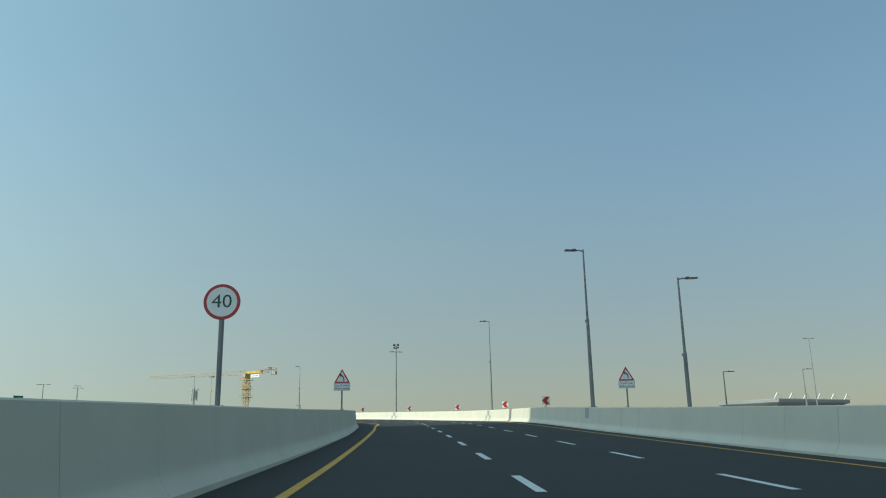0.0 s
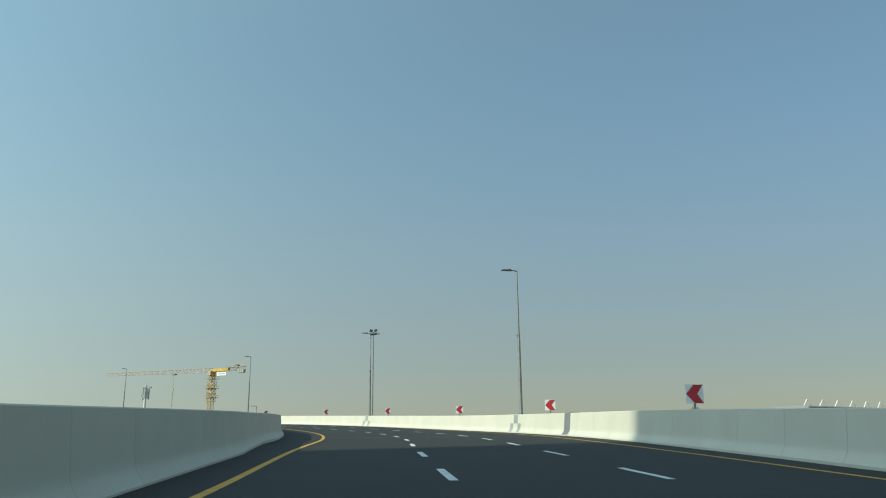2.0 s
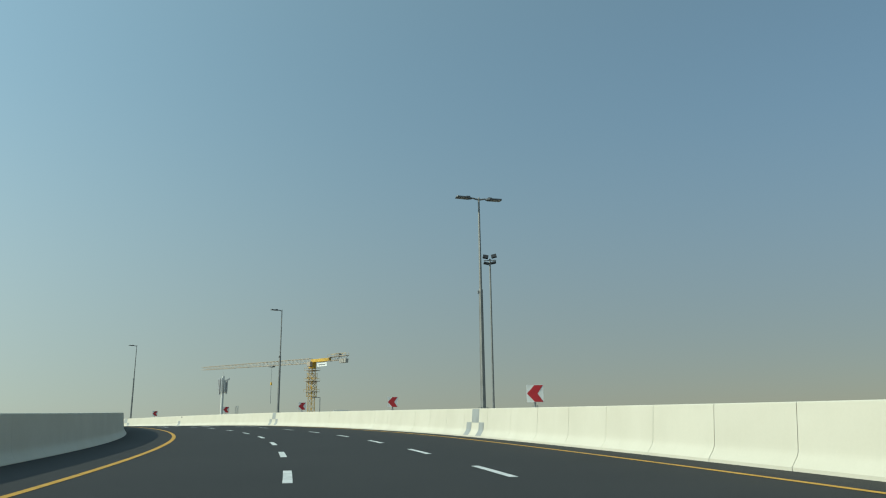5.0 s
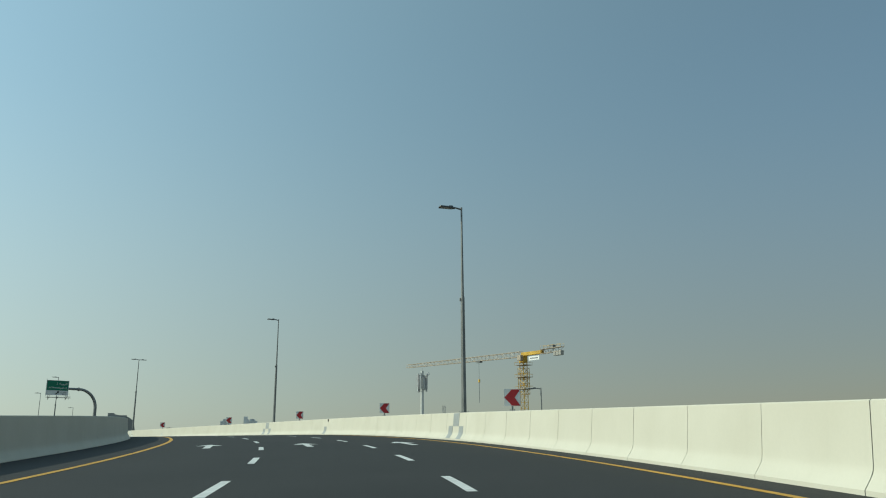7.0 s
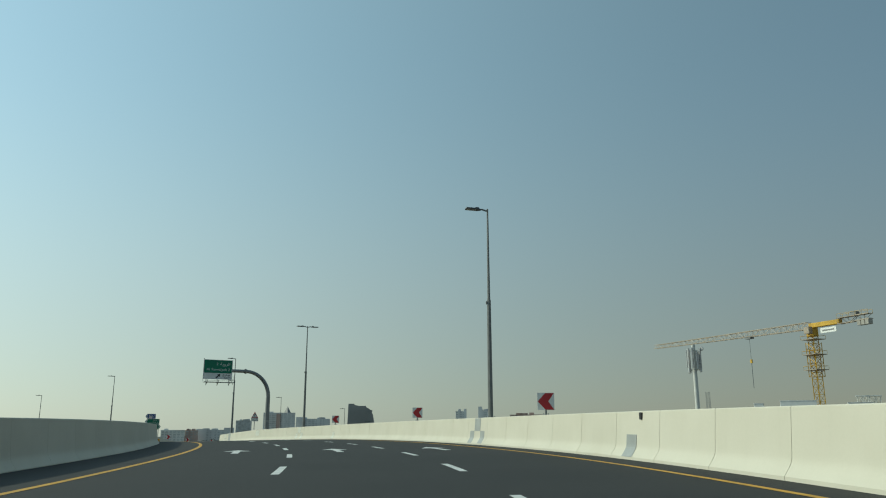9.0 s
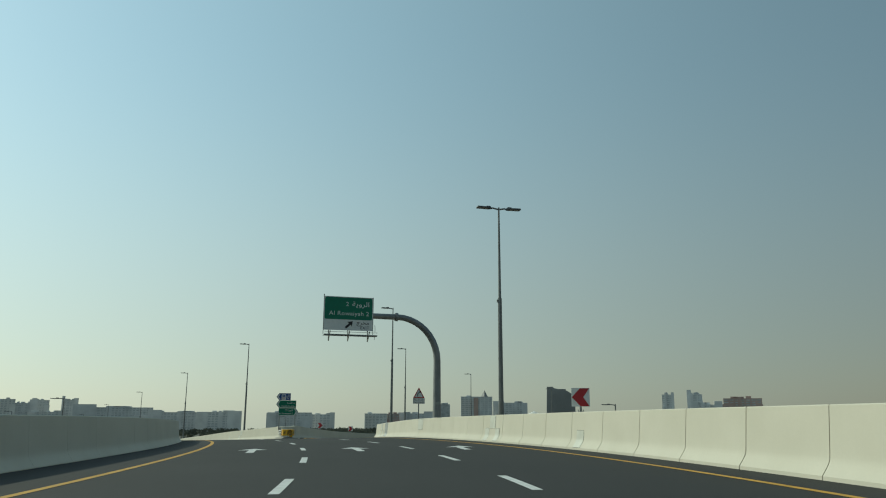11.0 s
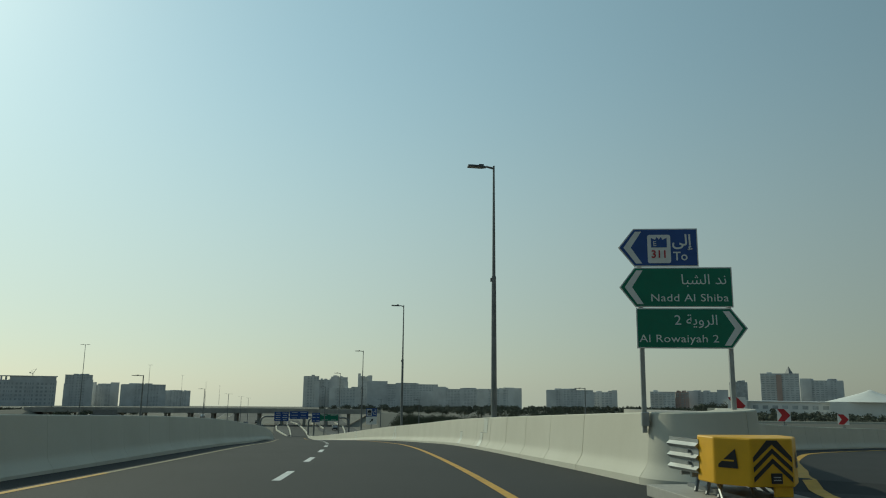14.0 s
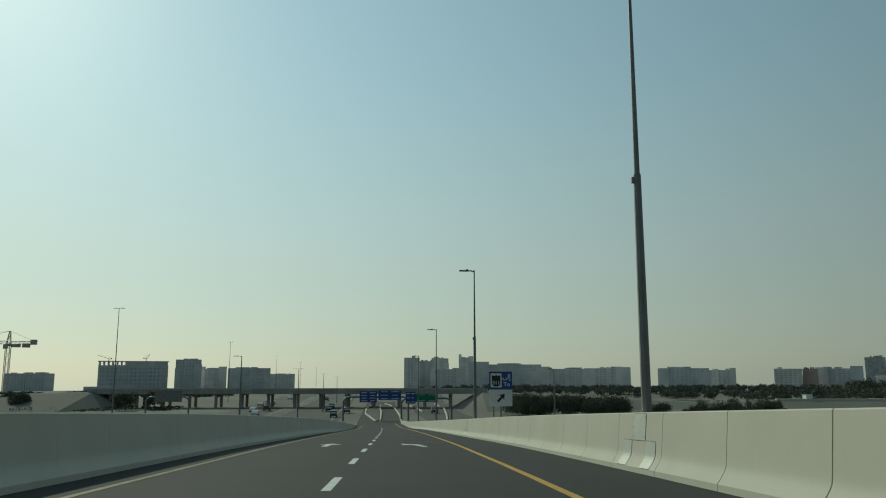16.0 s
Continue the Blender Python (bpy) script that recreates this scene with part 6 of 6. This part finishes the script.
# ---------------------------------------------------------------- vehicles on the highway
def car(m, mat, label, suv=False):
    ob = thing("car", m, label, "car", "cars on the highway")
    bm = bmesh.new()
    hgt = 1.75 if suv else 1.45
    prof = [(-2.25, 0.35), (-2.3, 0.75), (-2.1, 0.95), (-1.5, 1.0), (-0.9, hgt), (1.2, hgt), (1.75, 1.02), (2.25, 0.95), (2.3, 0.4)] if not suv else [(-2.35, 0.4), (-2.4, 0.9), (-2.2, 1.1), (-1.3, 1.15), (-0.8, hgt), (2.0, hgt), (2.3, 1.1), (2.35, 0.45)]
    a = [bm.verts.new((-0.88, y, z)) for y, z in prof]
    b = [bm.verts.new((0.88, y, z)) for y, z in prof]
    bm.faces.new(a)
    bm.faces.new(b[::-1])
    for k in range(len(prof)):
        bm.faces.new((a[k], b[k], b[(k + 1) % len(prof)], a[(k + 1) % len(prof)]))
    part("body", bevelled(bm, 0.05), mat, ob)
    for s in (-1, 1):
        part("side_window", plate(bmesh.new(), [(-0.95, 1.05), (1.3, 1.05), (1.0, hgt - 0.12), (-0.75, hgt - 0.12)], 0, 0.02), GLASS, ob).matrix_local = Matrix.Translation((s * 0.885, 0, 0)) @ pose(0, 0, 0, 0, 0, 90)
    part("rear_window", box(bmesh.new(), 0, -1.28, 1.22, 1.4, 0.03, 0.42, pose(0, 0, 0, -52)), GLASS, ob)
    for x in (-0.82, 0.82):
        for y in (-1.4, 1.4):
            part("wheel", tube(bmesh.new(), [(x - 0.11, y, 0.33), (x + 0.11, y, 0.33)], 0.33, 12), RUBBER, ob)
    return ob


white_car = car(Matrix.Translation((-444.2, 205.6, GROUND + 0.09)) @ pose(0, 0, 0, 0, 0, 268), CAR_WHITE, "white car on the highway")
dark_car = car(Matrix.Translation((-413.1, 230.8, GROUND + 0.09)) @ pose(0, 0, 0, 0, 0, 88), CAR_DARK, "dark car on the highway", True)
for x, y, pale in ((-424.5, 208.5, 1), (-451, 209.2, 0), (-487.5, 203.4, 1), (-484.6, 206.6, 1), (-444.7, 228.9, 0), (-464, 229.5, 0), (-480.8, 234.4, 0), (-433.4, 234.6, 0), (-430.2, 260.8, 0), (-505, 206, 1), (-520, 203, 1), (-540, 226, 0), (-560, 209, 1)):
    copy_thing(white_car if pale else dark_car, Matrix.Translation((x, y, GROUND + 0.09)) @ pose(0, 0, 0, 0, 0, 88 if y > 215 else 268))


# ---------------------------------------------------------------- trees
def tree(m, height, spread, seed, label, leaves=900):
    rnd = random.Random(seed)
    ob = thing("tree", m, label, "tree", "trees beside the ramp")
    bm = bmesh.new()
    tube(bm, [(0, 0, -0.2), (0.1, 0, height * 0.25), (0.0, 0.1, height * 0.5)], [0.22, 0.16, 0.1], 8)
    clumps = []
    for k in range(11):
        a, r = rnd.uniform(0, 6.28), spread * rnd.uniform(0.15, 0.75)
        z = height * rnd.uniform(0.38, 0.88) * (1 - 0.15 * r / spread)
        c = Vector((r * math.cos(a), r * math.sin(a), z))
        clumps.append((c, spread * rnd.uniform(0.26, 0.46)))
        tube(bm, [(0, 0, height * rnd.uniform(0.2, 0.4)), c * 0.6 + Vector((0, 0, z * 0.3)), c], [0.09, 0.06, 0.02], 5)
    part("trunk", bm, BARK, ob)
    bm = bmesh.new()
    for k in range(leaves):
        c, r = rnd.choice(clumps)
        v = Vector((rnd.gauss(0, 1), rnd.gauss(0, 1), rnd.gauss(0, 0.8))).normalized() * r * rnd.uniform(0.4, 1.05)
        p = c + v
        s = rnd.uniform(0.14, 0.34)
        q = Euler((rnd.uniform(0, 6.28), rnd.uniform(0, 6.28), rnd.uniform(0, 6.28))).to_matrix()
        bm.faces.new([bm.verts.new(p + q @ Vector(e) * s) for e in ((-1, -0.5, 0), (0.2, -0.7, 0.1), (1, 0.1, 0), (0, 0.8, -0.1))])
    part("crown", bm, LEAF, ob, "dusty green leaves")
    return ob


T3 = tree(Matrix.Translation((-468, 128, GROUND)), 5.6, 4.2, 3, "low dusty bush-like tree on the sand", 2400)
rnd = random.Random(5)
for x, y in ((-461, 163), (-466, 171), (-480, 120), (-520, 100)):
    k = rnd.uniform(0.8, 1.1)
    copy_thing(T3, Matrix.Translation((x, y, GROUND)) @ pose(0, 0, 0, 0, 0, rnd.uniform(0, 360)) @ Matrix.Diagonal((k, k, k, 1)))


def woods(name, a, b, depth, count, hmin, hmax, seed, label, leaf=1.0, clumps=70, wide=(2.2, 5.0)):
    """A belt of shrubs and trees as one mass of leaf clumps that reaches down to the ground."""
    rnd = random.Random(seed)
    a, b = Vector((*a, 0)), Vector((*b, 0))
    side = Vector((-(b - a).y, (b - a).x, 0)).normalized()
    vs, fs = [], []
    for k in range(count):
        base = a.lerp(b, rnd.random()) + side * rnd.uniform(-depth, depth)
        h, r = rnd.uniform(hmin, hmax), rnd.uniform(*wide)
        lobes = [(Vector((rnd.uniform(-0.6, 0.6) * r, rnd.uniform(-0.6, 0.6) * r, h * rnd.uniform(0.25, 0.7))), rnd.uniform(0.4, 0.65)) for _ in range(6)]
        for j in range(clumps):
            c, f = lobes[j % 6]
            v = Vector((rnd.gauss(0, 1), rnd.gauss(0, 1), rnd.gauss(0, 1))).normalized() * rnd.uniform(0.45, 1.05) * f
            p = base + c + Vector((v.x * r, v.y * r, plain(base.x, base.y) + v.z * h * 0.5))
            q = Euler((rnd.uniform(0, 6.28), rnd.uniform(0, 6.28), rnd.uniform(0, 6.28))).to_matrix()
            s = rnd.uniform(0.5, 1.1) * leaf
            n = len(vs)
            vs += [tuple(p + q @ Vector(e) * s) for e in ((-1, -0.5, 0), (0.2, -0.7, 0.1), (1, 0.1, 0), (0, 0.8, -0.1))]
            fs.append((n, n + 1, n + 2, n + 3))
    me = bpy.data.meshes.new(name)
    me.from_pydata(vs, [], fs)
    # coarse-leaved far belts take the leaf colour paled for haze
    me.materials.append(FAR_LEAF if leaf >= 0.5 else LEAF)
    return tagged(new(name, me), label, "trees", kind="stuff")


FARW = "far belt of dusty green trees, paled for haze"
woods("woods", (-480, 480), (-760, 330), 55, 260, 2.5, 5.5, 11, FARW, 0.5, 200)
woods("woods", (-420, 560), (-640, 500), 40, 170, 3, 6, 12, "belt of dusty trees before low halls, paled for haze", 0.6, 160)
woods("woods", (-660, 560), (-690, 600), 10, 26, 7, 11, 20, "rounded clump of tall dusty trees, paled for haze", 0.5, 500, (5.0, 8.0))
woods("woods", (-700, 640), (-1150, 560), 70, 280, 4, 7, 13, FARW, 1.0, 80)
woods("woods", (-412, 282), (-411, 297), 7, 34, 5, 7.8, 14, "dense stand of dusty green trees beside the ramp", 0.2, 1000)
woods("woods", (-411, 299), (-409, 311), 5, 24, 4.5, 7.2, 15, "dense stand of dusty green trees beside the ramp", 0.2, 1000)
woods("woods", (-417, 325), (-416, 329), 2, 5, 3.2, 4.4, 16, "clump of dusty bushes on the sand", 0.18, 700, (1.5, 2.5))
woods("woods", (-415, 334), (-410, 362), 4, 26, 2.2, 6.0, 17, "low dusty bushes on the sand", 0.18, 700, (1.5, 3.0))
woods("woods", (-452, 60), (-470, 178), 9, 46, 0.6, 1.6, 18, "low dusty scrub on the sand", 0.4, 60)
woods("woods", (-462, 80), (-466, 96), 4, 12, 4, 6, 21, "rounded dusty trees on the sand", 0.34, 300)
woods("woods", (-600, -160), (-640, 170), 40, 220, 1.5, 3.0, 19, "far belt of dusty trees beyond the highway, paled for haze", 0.8, 80)

# bank with a long white parapet wall beyond the trees, and lower white yard walls
WALL_LINE = [(-455, 386), (-452, 405), (-447, 440), (-440, 480), (-430, 530)]
bm = bmesh.new()
rows = [[bm.verts.new((x + e, y, GROUND + z)) for e, z in ((9, -0.2), (1.2, 2.2), (-16, 2.2), (-24, -0.2))] for x, y in WALL_LINE]
for a, b in zip(rows, rows[1:]):
    for k in range(3):
        bm.faces.new((a[k], a[k + 1], b[k + 1], b[k]))
for a in (rows[0], rows[-1]):
    bm.faces.new(a)
bmesh.ops.recalc_face_normals(bm, faces=bm.faces)
tagged(part("bank", bm, SAND), "long sandy bank under a white wall", "bank", kind="structure")
bm = strip(bmesh.new(), [Vector((x - 1.4, y, GROUND + 3.0)) for x, y in WALL_LINE], [Vector((x + 0.2, y, GROUND + 3.0)) for x, y in WALL_LINE], GROUND + 2.1)
tagged(part("compound_wall", bm, CONCRETE), "long low white concrete wall on a sandy bank", "wall", kind="structure")
for pts, h in (([(-488, 361), (-486, 376)], 1.6), ([(-470, 372), (-466, 384)], 1.3), ([(-500, 330), (-498, 352)], 1.4)):
    bm = strip(bmesh.new(), [Vector((x - 0.15, y, GROUND + h)) for x, y in pts], [Vector((x + 0.15, y, GROUND + h)) for x, y in pts], GROUND - 0.2)
    tagged(part("yard_wall", bm, CONCRETE), "low white yard wall between dusty bushes", "wall", kind="structure")
ob = thing("site_hut", Matrix.Translation((-454.0, 398, GROUND + 2.2)), "small white hut behind a low wall", "hut")
part("body", bevelled(box(bmesh.new(), -1.6, 0, 1.0, 2.4, 2.4, 2.1), 0.06), CAR_WHITE, ob)
part("roof", bevelled(box(bmesh.new(), -1.6, 0, 2.1, 2.7, 2.7, 0.14), 0.03), CAR_WHITE, ob)
